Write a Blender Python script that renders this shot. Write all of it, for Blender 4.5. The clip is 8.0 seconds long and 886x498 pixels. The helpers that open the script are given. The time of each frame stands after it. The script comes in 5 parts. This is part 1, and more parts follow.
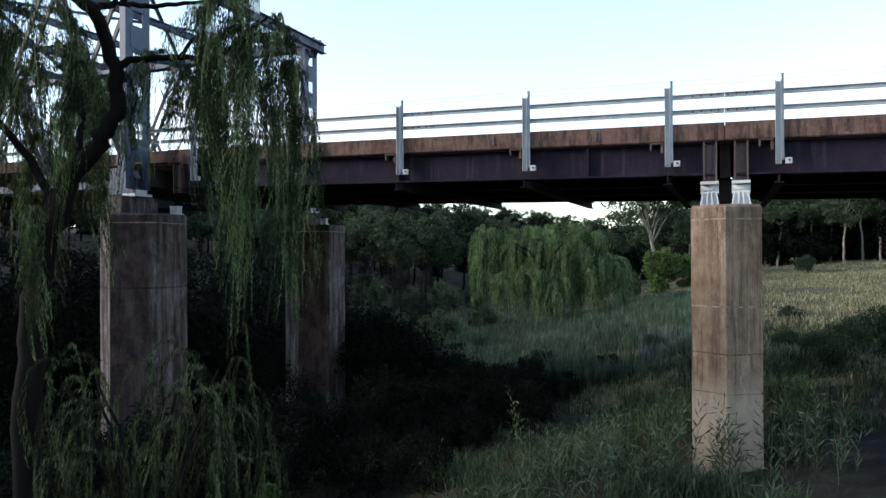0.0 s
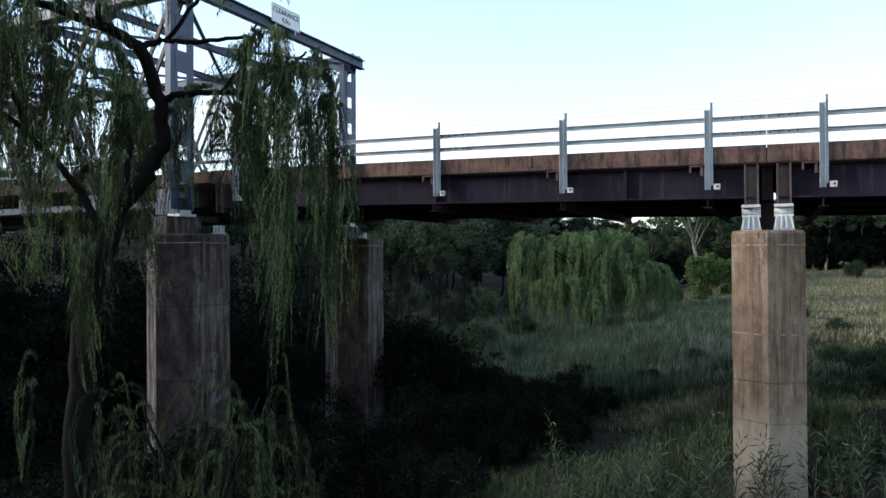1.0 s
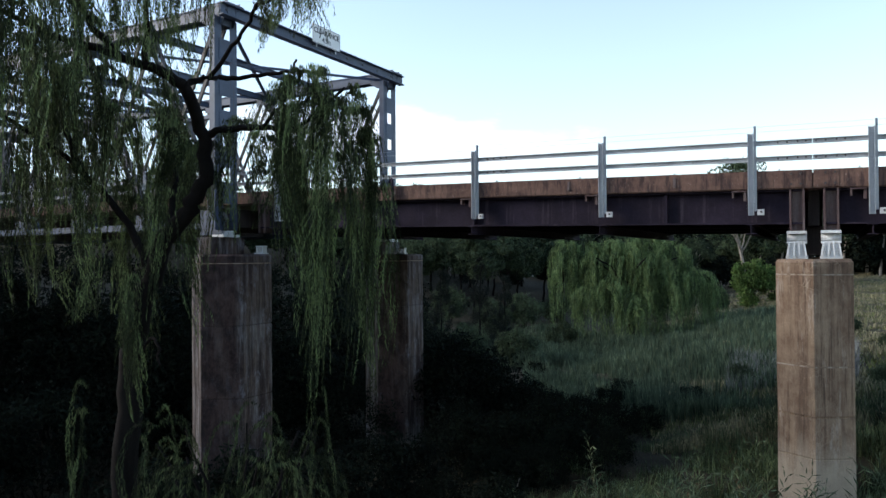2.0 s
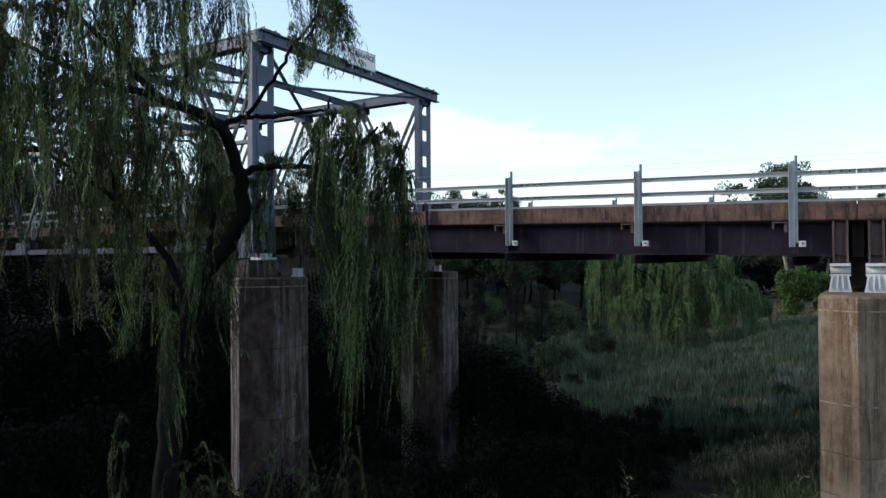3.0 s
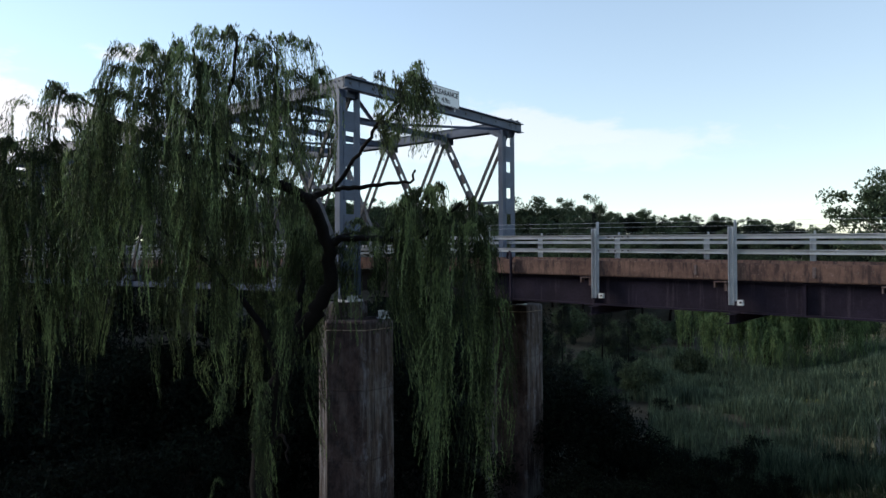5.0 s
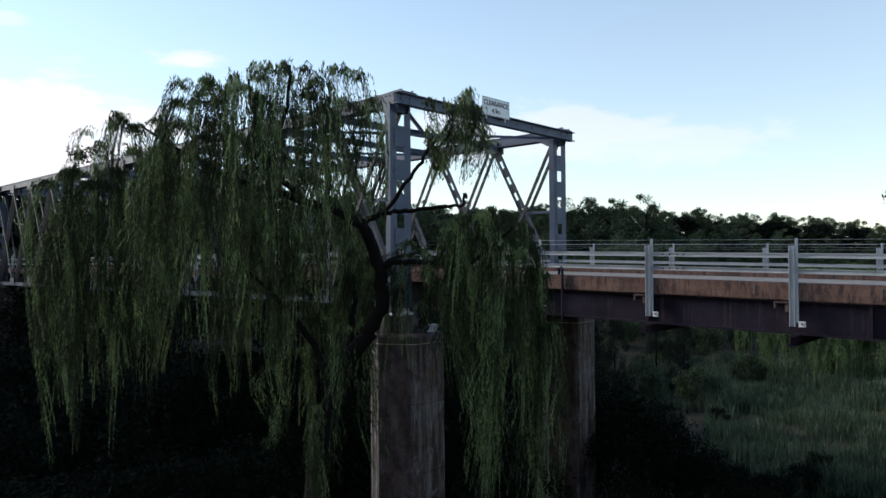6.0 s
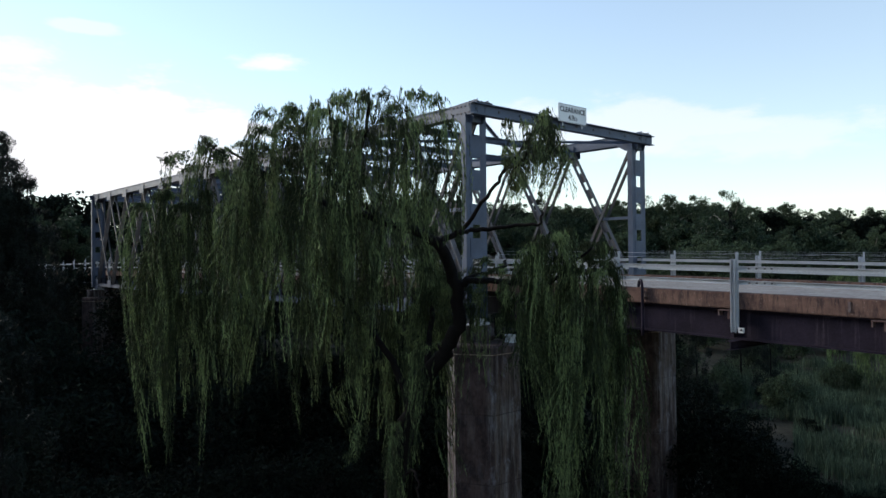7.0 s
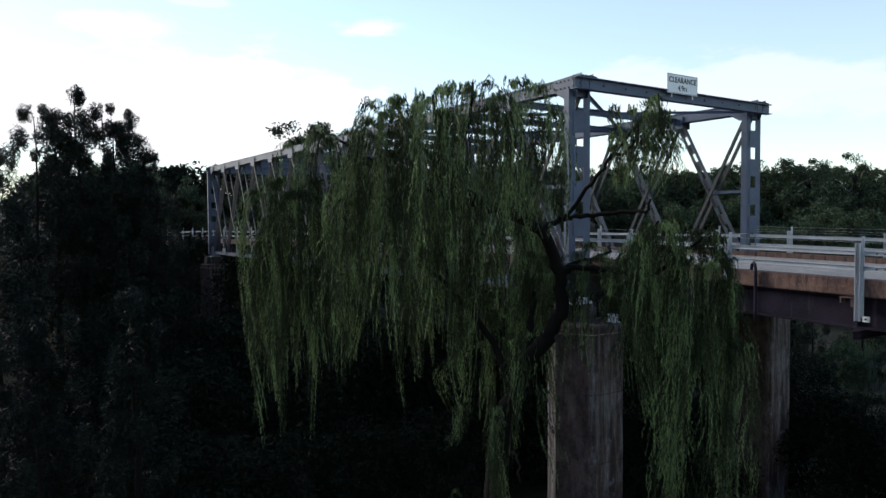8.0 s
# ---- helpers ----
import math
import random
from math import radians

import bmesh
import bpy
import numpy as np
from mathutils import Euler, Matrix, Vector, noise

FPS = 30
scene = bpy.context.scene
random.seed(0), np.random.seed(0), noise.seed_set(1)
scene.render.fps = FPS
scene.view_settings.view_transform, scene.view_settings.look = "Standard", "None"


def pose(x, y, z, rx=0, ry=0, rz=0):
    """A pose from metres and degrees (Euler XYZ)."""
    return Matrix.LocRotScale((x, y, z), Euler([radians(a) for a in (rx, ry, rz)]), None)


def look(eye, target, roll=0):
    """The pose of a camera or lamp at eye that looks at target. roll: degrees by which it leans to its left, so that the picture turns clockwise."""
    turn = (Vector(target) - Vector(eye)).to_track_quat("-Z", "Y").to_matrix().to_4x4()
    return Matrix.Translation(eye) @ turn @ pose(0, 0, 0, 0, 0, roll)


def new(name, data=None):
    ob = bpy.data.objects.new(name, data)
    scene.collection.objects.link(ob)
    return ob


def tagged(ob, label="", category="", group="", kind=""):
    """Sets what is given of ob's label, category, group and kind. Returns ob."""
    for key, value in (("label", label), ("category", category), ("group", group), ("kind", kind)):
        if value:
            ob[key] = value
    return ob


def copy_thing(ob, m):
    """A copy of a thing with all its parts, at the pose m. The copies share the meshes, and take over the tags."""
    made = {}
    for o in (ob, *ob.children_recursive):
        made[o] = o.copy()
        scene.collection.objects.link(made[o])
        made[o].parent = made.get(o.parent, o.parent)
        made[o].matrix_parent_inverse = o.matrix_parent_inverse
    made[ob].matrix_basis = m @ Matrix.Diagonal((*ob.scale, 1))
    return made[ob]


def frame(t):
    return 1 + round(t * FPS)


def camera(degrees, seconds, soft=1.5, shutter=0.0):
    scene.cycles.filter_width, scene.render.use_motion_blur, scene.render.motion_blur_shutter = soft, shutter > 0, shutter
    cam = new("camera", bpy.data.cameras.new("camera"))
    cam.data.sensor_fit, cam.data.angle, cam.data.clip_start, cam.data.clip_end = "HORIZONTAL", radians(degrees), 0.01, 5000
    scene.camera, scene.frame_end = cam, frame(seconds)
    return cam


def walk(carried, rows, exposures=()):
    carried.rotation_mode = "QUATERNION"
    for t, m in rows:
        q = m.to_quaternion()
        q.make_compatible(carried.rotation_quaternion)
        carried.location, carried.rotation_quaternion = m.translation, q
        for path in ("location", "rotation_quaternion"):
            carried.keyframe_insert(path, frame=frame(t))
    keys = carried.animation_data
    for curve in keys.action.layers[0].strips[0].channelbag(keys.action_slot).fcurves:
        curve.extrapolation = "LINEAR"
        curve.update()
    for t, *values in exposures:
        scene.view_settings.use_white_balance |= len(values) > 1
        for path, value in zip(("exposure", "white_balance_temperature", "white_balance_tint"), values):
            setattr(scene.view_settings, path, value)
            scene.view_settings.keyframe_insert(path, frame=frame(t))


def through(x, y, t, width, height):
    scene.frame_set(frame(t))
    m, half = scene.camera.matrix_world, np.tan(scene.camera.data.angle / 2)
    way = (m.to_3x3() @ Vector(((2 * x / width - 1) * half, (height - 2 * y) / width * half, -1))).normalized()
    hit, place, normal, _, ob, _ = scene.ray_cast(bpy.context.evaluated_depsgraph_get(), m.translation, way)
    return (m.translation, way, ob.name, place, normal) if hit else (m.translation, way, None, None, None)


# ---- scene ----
cam = camera(64.1, 8.0)
PATH = [
    (0, pose(0.995, 0.609, 4.026, 90.35, 0.29, 22.10)),
    (0.5, pose(1.031, 0.580, 4.248, 90.42, 0.37, 23.65)),
    (1, pose(1.071, 0.558, 4.479, 90.50, 0.35, 25.26)),
    (1.5, pose(1.105, 0.547, 4.721, 90.57, 0.37, 26.92)),
    (3, pose(1.223, 0.571, 5.576, 90.78, 0.43, 31.57)),
    (3.5, pose(1.217, 0.587, 5.905, 90.82, 0.38, 32.75)),
    (4, pose(1.211, 0.593, 6.224, 90.82, 0.32, 34.07)),
    (4.5, pose(1.212, 0.589, 6.520, 90.86, 0.32, 36.23)),
    (6, pose(1.201, 0.581, 7.186, 90.87, 0.45, 42.37)),
    (6.5, pose(1.193, 0.568, 7.389, 90.88, 0.42, 44.93)),
    (7, pose(1.186, 0.539, 7.566, 90.69, 0.53, 48.39)),
    (7.5, pose(1.175, 0.503, 7.756, 88.75, 0.44, 52.54)),
    (8, pose(1.161, 0.480, 7.951, 87.87, 0.37, 56.38)),
]
walk(cam, PATH, [(0, 1.54), (1.5, 1.38), (3, 1.05), (4.5, 0.86), (6, 0.83), (8, 0.93)])

# ---- light ----
SUN_AZ, SUN_EL = radians(-112), radians(22)      # from +y, clockwise; height
world = bpy.data.worlds.new("sky")
scene.world = world
world.use_nodes = True
wn, wl = world.node_tree.nodes, world.node_tree.links
wn.clear()
w_out = wn.new("ShaderNodeOutputWorld")
w_bg = wn.new("ShaderNodeBackground")
sky = wn.new("ShaderNodeTexSky")
sky.sky_type, sky.sun_disc = "NISHITA", False
sky.sun_elevation, sky.sun_rotation = SUN_EL, SUN_AZ
sky.air_density, sky.dust_density, sky.ozone_density = 1.0, 0.08, 1.2
w_bg.inputs["Strength"].default_value = 0.14
# thin haze over the whole sky, and evening clouds low over the horizon
def sky_math(op, a, b=None, c=None):
    m = wn.new("ShaderNodeMath")
    m.operation = op
    for k, v in enumerate((a, b, c)):
        if isinstance(v, (int, float)):
            m.inputs[k].default_value = v
        elif v is not None:
            wl.new(v, m.inputs[k])
    return m.outputs["Value"]


w_co, w_sep, w_map, w_noise = wn.new("ShaderNodeTexCoord"), wn.new("ShaderNodeSeparateXYZ"), wn.new("ShaderNodeMapping"), wn.new("ShaderNodeTexNoise")
w_map.inputs["Scale"].default_value = (3.0, 3.0, 9.0)
w_noise.inputs["Scale"].default_value, w_noise.inputs["Detail"].default_value, w_noise.inputs["Roughness"].default_value = 2.6, 9.0, 0.62
wl.new(w_co.outputs["Generated"], w_map.inputs["Vector"])
wl.new(w_co.outputs["Generated"], w_sep.inputs["Vector"])
wl.new(w_map.outputs["Vector"], w_noise.inputs["Vector"])
west = sky_math("MULTIPLY", sky_math("ARCTAN2", sky_math("MULTIPLY", w_sep.outputs["X"], -1.0), w_sep.outputs["Y"]), 57.296)
height = sky_math("MULTIPLY", sky_math("ARCSINE", w_sep.outputs["Z"]), 57.296)
rough_edge = sky_math("MULTIPLY", sky_math("SUBTRACT", w_noise.outputs["Fac"], 0.5), 3.0)
cover = None
# clouds: bearing, height, half width, half depth in degrees, thickness
for be, el, hw, hd, thick in ((78, 8.6, 16, 5.0, 0.95), (81, 14.3, 4.5, 1.2, 0.6), (61.8, 15.0, 3.0, 0.9, 0.75), (75.5, 16.6, 2.2, 0.5, 0.4), (34, 10.0, 12, 2.3, 0.45), (24, 8.6, 9, 2.0, 0.35),
                              (112, 12, 18, 5, 0.8), (150, 16, 22, 5, 0.6), (-70, 10, 24, 4, 0.5), (-130, 14, 26, 5, 0.6)):
    du, dv = sky_math("DIVIDE", sky_math("SUBTRACT", west, be), hw), sky_math("DIVIDE", sky_math("SUBTRACT", height, el), hd)
    r2 = sky_math("SQRT", sky_math("ADD", sky_math("MULTIPLY", du, du), sky_math("MULTIPLY", dv, dv)))
    w_edge = wn.new("ShaderNodeMapRange")
    w_edge.interpolation_type = "SMOOTHSTEP"
    for key, value in (("From Min", 1.15), ("From Max", 0.55), ("To Min", 0.0), ("To Max", thick)):
        w_edge.inputs[key].default_value = value
    wl.new(sky_math("ADD", r2, rough_edge), w_edge.inputs["Value"])
    cover = w_edge.outputs["Result"] if cover is None else sky_math("MAXIMUM", cover, w_edge.outputs["Result"])
w_haze = wn.new("ShaderNodeMix")
w_haze.data_type = "RGBA"
w_thin = wn.new("ShaderNodeMapRange")          # the haze thins out upwards
for key, value in (("From Min", 4.0), ("From Max", 42.0), ("To Min", 0.42), ("To Max", 0.0)):
    w_thin.inputs[key].default_value = value
wl.new(height, w_thin.inputs["Value"])
wl.new(w_thin.outputs["Result"], w_haze.inputs["Factor"])
w_haze.inputs["B"].default_value = (3.05, 3.4, 3.42, 1)
w_mix = wn.new("ShaderNodeMix")
w_mix.data_type = "RGBA"
w_mix.inputs["B"].default_value = (4.3, 4.2, 4.35, 1)
wl.new(sky.outputs["Color"], w_haze.inputs["A"])
wl.new(w_haze.outputs["Result"], w_mix.inputs["A"])
wl.new(cover, w_mix.inputs["Factor"])
wl.new(w_mix.outputs["Result"], w_bg.inputs["Color"])
wl.new(w_bg.outputs["Background"], w_out.inputs["Surface"])

sun_data = bpy.data.lights.new("sun", "SUN")
sun_data.energy, sun_data.angle, sun_data.color = 1.6, radians(22), (1.0, 0.92, 0.82)
sun = new("sun", sun_data)
SUN_DIR = Vector((math.sin(SUN_AZ) * math.cos(SUN_EL), math.cos(SUN_AZ) * math.cos(SUN_EL), math.sin(SUN_EL)))
sun.matrix_world = look(SUN_DIR * 60, (0, 0, 0))


# ---- materials ----
def material(name, rough=0.8, metal=0.0):
    m = bpy.data.materials.new(name)
    m.use_nodes = True
    n, l = m.node_tree.nodes, m.node_tree.links
    b = n["Principled BSDF"]
    b.inputs["Roughness"].default_value, b.inputs["Metallic"].default_value = rough, metal
    b.inputs["Specular IOR Level"].default_value = 0.12 if rough > 0.75 else 0.4
    return m, n, l, b


def noise_node(n, l, scale, detail=4.0, stretch=(1, 1, 1), coord="Object", rough=0.55):
    c, mp, t = n.new("ShaderNodeTexCoord"), n.new("ShaderNodeMapping"), n.new("ShaderNodeTexNoise")
    mp.inputs["Scale"].default_value = stretch
    t.inputs["Scale"].default_value, t.inputs["Detail"].default_value, t.inputs["Roughness"].default_value = scale, detail, rough
    l.new(c.outputs[coord], mp.inputs["Vector"])
    l.new(mp.outputs["Vector"], t.inputs["Vector"])
    return t.outputs["Fac"]


def ramp(n, l, fac, stops):
    r = n.new("ShaderNodeValToRGB")
    e = r.color_ramp.elements
    while len(e) < len(stops):
        e.new(0.5)
    for k, (p, c) in zip(e, stops):
        k.position, k.color = p, (*c, 1) if len(c) == 3 else c
    l.new(fac, r.inputs["Fac"])
    return r.outputs["Color"]


def blend(n, l, fac, a, b, mode="MIX"):
    m = n.new("ShaderNodeMix")
    m.data_type, m.blend_type = "RGBA", mode
    for sock, v in (("Factor", fac), ("A", a), ("B", b)):
        if isinstance(v, (int, float)):
            m.inputs[sock].default_value = v
        elif isinstance(v, tuple):
            m.inputs[sock].default_value = (*v, 1)
        else:
            l.new(v, m.inputs[sock])
    return m.outputs["Result"]


def relief(n, l, b, fac, strength=0.4, distance=0.01):
    k = n.new("ShaderNodeBump")
    k.inputs["Strength"].default_value, k.inputs["Distance"].default_value = strength, distance
    l.new(fac, k.inputs["Height"])
    l.new(k.outputs["Normal"], b.inputs["Normal"])


def stained(name, base, dark, streak, rough=0.85, fine=40.0, metal=0.0, cover=(0.45, 0.7), bump=0.4):
    """A weathered surface: two tones in patches, upright run-off streaks, fine grain."""
    m, n, l, b = material(name, rough, metal)
    big = noise_node(n, l, 1.3, 5)
    runs = noise_node(n, l, 1.0, 5, (7, 7, 0.55), rough=0.65)
    grain = noise_node(n, l, fine, 3)
    c = ramp(n, l, big, [(0.32, base), (0.68, dark)])
    c = blend(n, l, ramp(n, l, runs, [(cover[0], (0, 0, 0)), (cover[1], (1, 1, 1))]), c, streak)
    c = blend(n, l, 0.45, c, ramp(n, l, grain, [(0.3, (0.35, 0.35, 0.35)), (0.7, (0.75, 0.75, 0.75))]), "OVERLAY")
    l.new(c, b.inputs["Base Color"])
    relief(n, l, b, grain, bump, 0.008)
    return m


def leafy(name, a, b2, through=0.35, rough=0.6, shoots=(0.34, 0.66, 0.18, 0.78), shade="OVERLAY"):
    """Leaves: every leaf its own shade, painted upright light and dark bands, a part of the light passes through."""
    m, n, l, b = material(name, rough)
    g = n.new("ShaderNodeNewGeometry")
    o = n.new("ShaderNodeObjectInfo")
    c = ramp(n, l, g.outputs["Random Per Island"], [(0.0, a), (1.0, b2)])
    big = noise_node(n, l, 0.7, 3)
    c = blend(n, l, 0.6, c, ramp(n, l, big, [(0.3, (0.3, 0.3, 0.3)), (0.7, (0.72, 0.72, 0.68))]), "OVERLAY")
    # upright bands painted light and dark, as shade between hanging shoots
    shoot_shade = noise_node(n, l, 4.0, 4, (1, 1, 0.20))
    c = blend(n, l, 0.9, c, ramp(n, l, shoot_shade, [(shoots[0], (shoots[2],) * 3), (shoots[1], (shoots[3], shoots[3], shoots[3] * 0.9))]), shade)
    h = n.new("ShaderNodeHueSaturation")
    k = n.new("ShaderNodeMapRange")
    k.inputs["To Min"].default_value, k.inputs["To Max"].default_value = 0.75, 1.2
    l.new(o.outputs["Random"], k.inputs["Value"])
    l.new(k.outputs["Result"], h.inputs["Value"])
    l.new(c, h.inputs["Color"])
    l.new(h.outputs["Color"], b.inputs["Base Color"])
    t, mix = n.new("ShaderNodeBsdfTranslucent"), n.new("ShaderNodeMixShader")
    mix.inputs["Fac"].default_value = through
    l.new(h.outputs["Color"], t.inputs["Color"])
    l.new(b.outputs["BSDF"], mix.inputs[1])
    l.new(t.outputs["BSDF"], mix.inputs[2])
    l.new(mix.outputs["Shader"], n["Material Output"].inputs["Surface"])
    b.inputs["Specular IOR Level"].default_value = 0.06
    return m


def pier_concrete(name, tone, wash=0.55, nose_stain_shade=False):
    """Board-cast concrete: tan to rust patches, thin dark run-off, a pale washed foot with a ragged upper edge. tone:
    tint over all of it.
    """
    m, n, l, b = material(name, 0.9)
    big, mid = noise_node(n, l, 0.8, 7, (1, 1, 0.8), rough=0.7), noise_node(n, l, 3.2, 8, (1, 1, 0.7), rough=0.75)
    runs = noise_node(n, l, 1.0, 8, (3.2, 3.2, 0.34), rough=0.75)
    white = noise_node(n, l, 1.0, 8, (4.5, 4.5, 0.9), rough=0.75)
    grain = noise_node(n, l, 60, 3)
    c = ramp(n, l, big, [(0.3, (0.40, 0.30, 0.21)), (0.5, (0.27, 0.185, 0.13)), (0.7, (0.13, 0.08, 0.058))])
    c = blend(n, l, 0.5, c, ramp(n, l, mid, [(0.34, (0.36, 0.29, 0.22)), (0.62, (0.11, 0.075, 0.055))]))
    c = blend(n, l, ramp(n, l, runs, [(0.47, (0, 0, 0)), (0.66, (0.75, 0.75, 0.75))]), c, (0.075, 0.048, 0.038))
    fine_runs = noise_node(n, l, 1.0, 8, (13, 13, 0.42), rough=0.8)
    c = blend(n, l, ramp(n, l, fine_runs, [(0.51, (0, 0, 0)), (0.63, (0.85, 0.85, 0.85))]), c, (0.055, 0.036, 0.03))
    c = blend(n, l, ramp(n, l, white, [(wash, (0, 0, 0)), (wash + 0.16, (0.65, 0.65, 0.65))]), c, (0.52, 0.47, 0.42))
    if wash < 0.55:      # black damp runs between the pale washed bands
        damp = noise_node(n, l, 1.0, 8, (2.6, 2.6, 0.2), rough=0.75)
        c = blend(n, l, ramp(n, l, damp, [(0.44, (0, 0, 0)), (0.56, (0.9, 0.9, 0.9))]), c, (0.04, 0.027, 0.024))
        patch = noise_node(n, l, 1.0, 9, (2.2, 2.2, 1.3), rough=0.8)
        c = blend(n, l, ramp(n, l, patch, [(0.54, (0, 0, 0)), (0.65, (0.75, 0.75, 0.75))]), c, (0.42, 0.39, 0.38))
    co, sep, add, mr = n.new("ShaderNodeTexCoord"), n.new("ShaderNodeSeparateXYZ"), n.new("ShaderNodeMath"), n.new("ShaderNodeMapRange")
    l.new(co.outputs["Object"], sep.inputs["Vector"])
    add.operation = "MULTIPLY_ADD"
    add.inputs[1].default_value = -1.6
    l.new(runs, add.inputs[0])
    l.new(sep.outputs["Z"], add.inputs[2])
    for key, value in (("From Min", 1.35), ("From Max", 0.75), ("To Min", 0.0), ("To Max", 0.8)):
        mr.inputs[key].default_value = value
    l.new(add.outputs["Value"], mr.inputs["Value"])
    c = blend(n, l, mr.outputs["Result"], c, ramp(n, l, mid, [(0.3, (0.46, 0.40, 0.32)), (0.7, (0.36, 0.31, 0.25))]))
    c = blend(n, l, 0.4, c, ramp(n, l, grain, [(0.3, (0.35, 0.35, 0.35)), (0.7, (0.7, 0.7, 0.7))]), "OVERLAY")
    crack = n.new("ShaderNodeTexVoronoi")
    crack.feature, crack.inputs["Scale"].default_value = "DISTANCE_TO_EDGE", 5.0
    co2 = n.new("ShaderNodeTexCoord")
    l.new(co2.outputs["Object"], crack.inputs["Vector"])
    lime = blend(n, l, 1.0, ramp(n, l, crack.outputs["Distance"], [(0.0, (0.7, 0.7, 0.7)), (0.035, (0, 0, 0))]), ramp(n, l, big, [(0.42, (0, 0, 0)), (0.58, (1, 1, 1))]), "MULTIPLY")
    lime = blend(n, l, 1.0, lime, ramp(n, l, white, [(0.42, (0, 0, 0)), (0.6, (1, 1, 1))]), "MULTIPLY")
    c = blend(n, l, lime, c, (0.45, 0.38, 0.29))
    if nose_stain_shade:       # rust-brown run-off from the bearing shelf, with painted shade on the nose's unlit side
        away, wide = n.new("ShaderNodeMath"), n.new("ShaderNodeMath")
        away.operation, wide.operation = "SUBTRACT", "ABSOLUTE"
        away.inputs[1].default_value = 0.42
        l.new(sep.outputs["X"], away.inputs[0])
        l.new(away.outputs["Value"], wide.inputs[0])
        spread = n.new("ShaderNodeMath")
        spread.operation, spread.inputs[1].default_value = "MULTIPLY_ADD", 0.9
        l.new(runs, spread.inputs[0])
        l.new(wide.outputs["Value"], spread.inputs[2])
        stain_shade = n.new("ShaderNodeMapRange")
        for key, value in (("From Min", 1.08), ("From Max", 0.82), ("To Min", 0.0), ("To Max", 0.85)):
            stain_shade.inputs[key].default_value = value
        l.new(spread.outputs["Value"], stain_shade.inputs["Value"])
        c = blend(n, l, stain_shade.outputs["Result"], c, ramp(n, l, mid, [(0.34, (0.130, 0.074, 0.056)), (0.62, (0.028, 0.017, 0.015))]))
    c = blend(n, l, 1.0, c, tone, "MULTIPLY")
    l.new(c, b.inputs["Base Color"])
    relief(n, l, b, mid, 0.3, 0.02)
    return m


CONCRETE = pier_concrete("pier_concrete", (1.0, 0.93, 0.86))
# truss piers: tint lowered and blued to stand for shade under open sky
OLD_CONCRETE = pier_concrete("shade_toned_pier_concrete", (0.62, 0.68, 0.80), 0.46, True)
LIME = stained("lime_crust", (0.40, 0.33, 0.26), (0.27, 0.21, 0.16), (0.18, 0.125, 0.09), 0.9, 60, 0.0, (0.42, 0.58))
KERB, n, l, b = material("rusty_kerb", 0.85)
k1, k2, k3 = noise_node(n, l, 1.6, 7, (1, 1, 1.6), rough=0.7), noise_node(n, l, 1.0, 8, (6.5, 6.5, 1.1), rough=0.75), noise_node(n, l, 26, 6, rough=0.75)
c = ramp(n, l, k1, [(0.34, (0.190, 0.115, 0.088)), (0.52, (0.140, 0.083, 0.066)), (0.68, (0.080, 0.050, 0.043))])
c = blend(n, l, ramp(n, l, k2, [(0.47, (0, 0, 0)), (0.60, (0.9, 0.9, 0.9))]), c, (0.045, 0.030, 0.030))
c = blend(n, l, ramp(n, l, k3, [(0.60, (0, 0, 0)), (0.70, (0.7, 0.7, 0.7))]), c, (0.40, 0.33, 0.28))
l.new(c, b.inputs["Base Color"])
relief(n, l, b, k3, 0.5, 0.012)
DECK = stained("deck_concrete", (0.42, 0.36, 0.30), (0.32, 0.27, 0.23), (0.22, 0.17, 0.14), 0.9, 50)
GIRDER = stained("girder_paint", (0.026, 0.019, 0.032), (0.012, 0.009, 0.015), (0.072, 0.055, 0.068), 0.78, 30, 0.0, (0.56, 0.84), 0.2)
UNDER = stained("soffit_steel", (0.045, 0.035, 0.035), (0.03, 0.025, 0.025), (0.06, 0.05, 0.045), 0.8, 30)
GALV = stained("galvanised_steel", (0.47, 0.48, 0.50), (0.33, 0.34, 0.36), (0.20, 0.19, 0.19), 0.5, 60, 0.15, (0.6, 0.8), 0.15)
TRUSS = stained("truss_paint", (0.056, 0.078, 0.125), (0.034, 0.046, 0.076), (0.058, 0.044, 0.040), 0.5, 40, 0.1, (0.60, 0.80), 0.2)
TRUSS_DARK = stained("truss_dark_bars", (0.045, 0.05, 0.06), (0.03, 0.033, 0.04), (0.05, 0.036, 0.03), 0.6, 40, 0.1)
STRUT = stained("strut_paint", (0.125, 0.118, 0.122), (0.075, 0.070, 0.074), (0.088, 0.060, 0.048), 0.6, 40, 0.05, (0.48, 0.68), 0.3)
BEARING = stained("bearing_paint", (0.62, 0.63, 0.63), (0.48, 0.48, 0.48), (0.25, 0.20, 0.17), 0.6, 40, 0.0, (0.6, 0.8))
RED_STEEL = stained("red_stiffener", (0.08, 0.043, 0.041), (0.06, 0.032, 0.031), (0.14, 0.11, 0.105), 0.6, 40)
BOLT = material("bolt_steel", 0.5, 0.4)[0]
BOLT.node_tree.nodes["Principled BSDF"].inputs["Base Color"].default_value = (0.06, 0.05, 0.05, 1)
PANEL = stained("sign_panel", (0.72, 0.74, 0.74), (0.66, 0.68, 0.68), (0.55, 0.55, 0.53), 0.45, 60, 0, (0.66, 0.85), 0.05)
INK = material("sign_black", 0.5)[0]
INK.node_tree.nodes["Principled BSDF"].inputs["Base Color"].default_value = (0.03, 0.03, 0.035, 1)
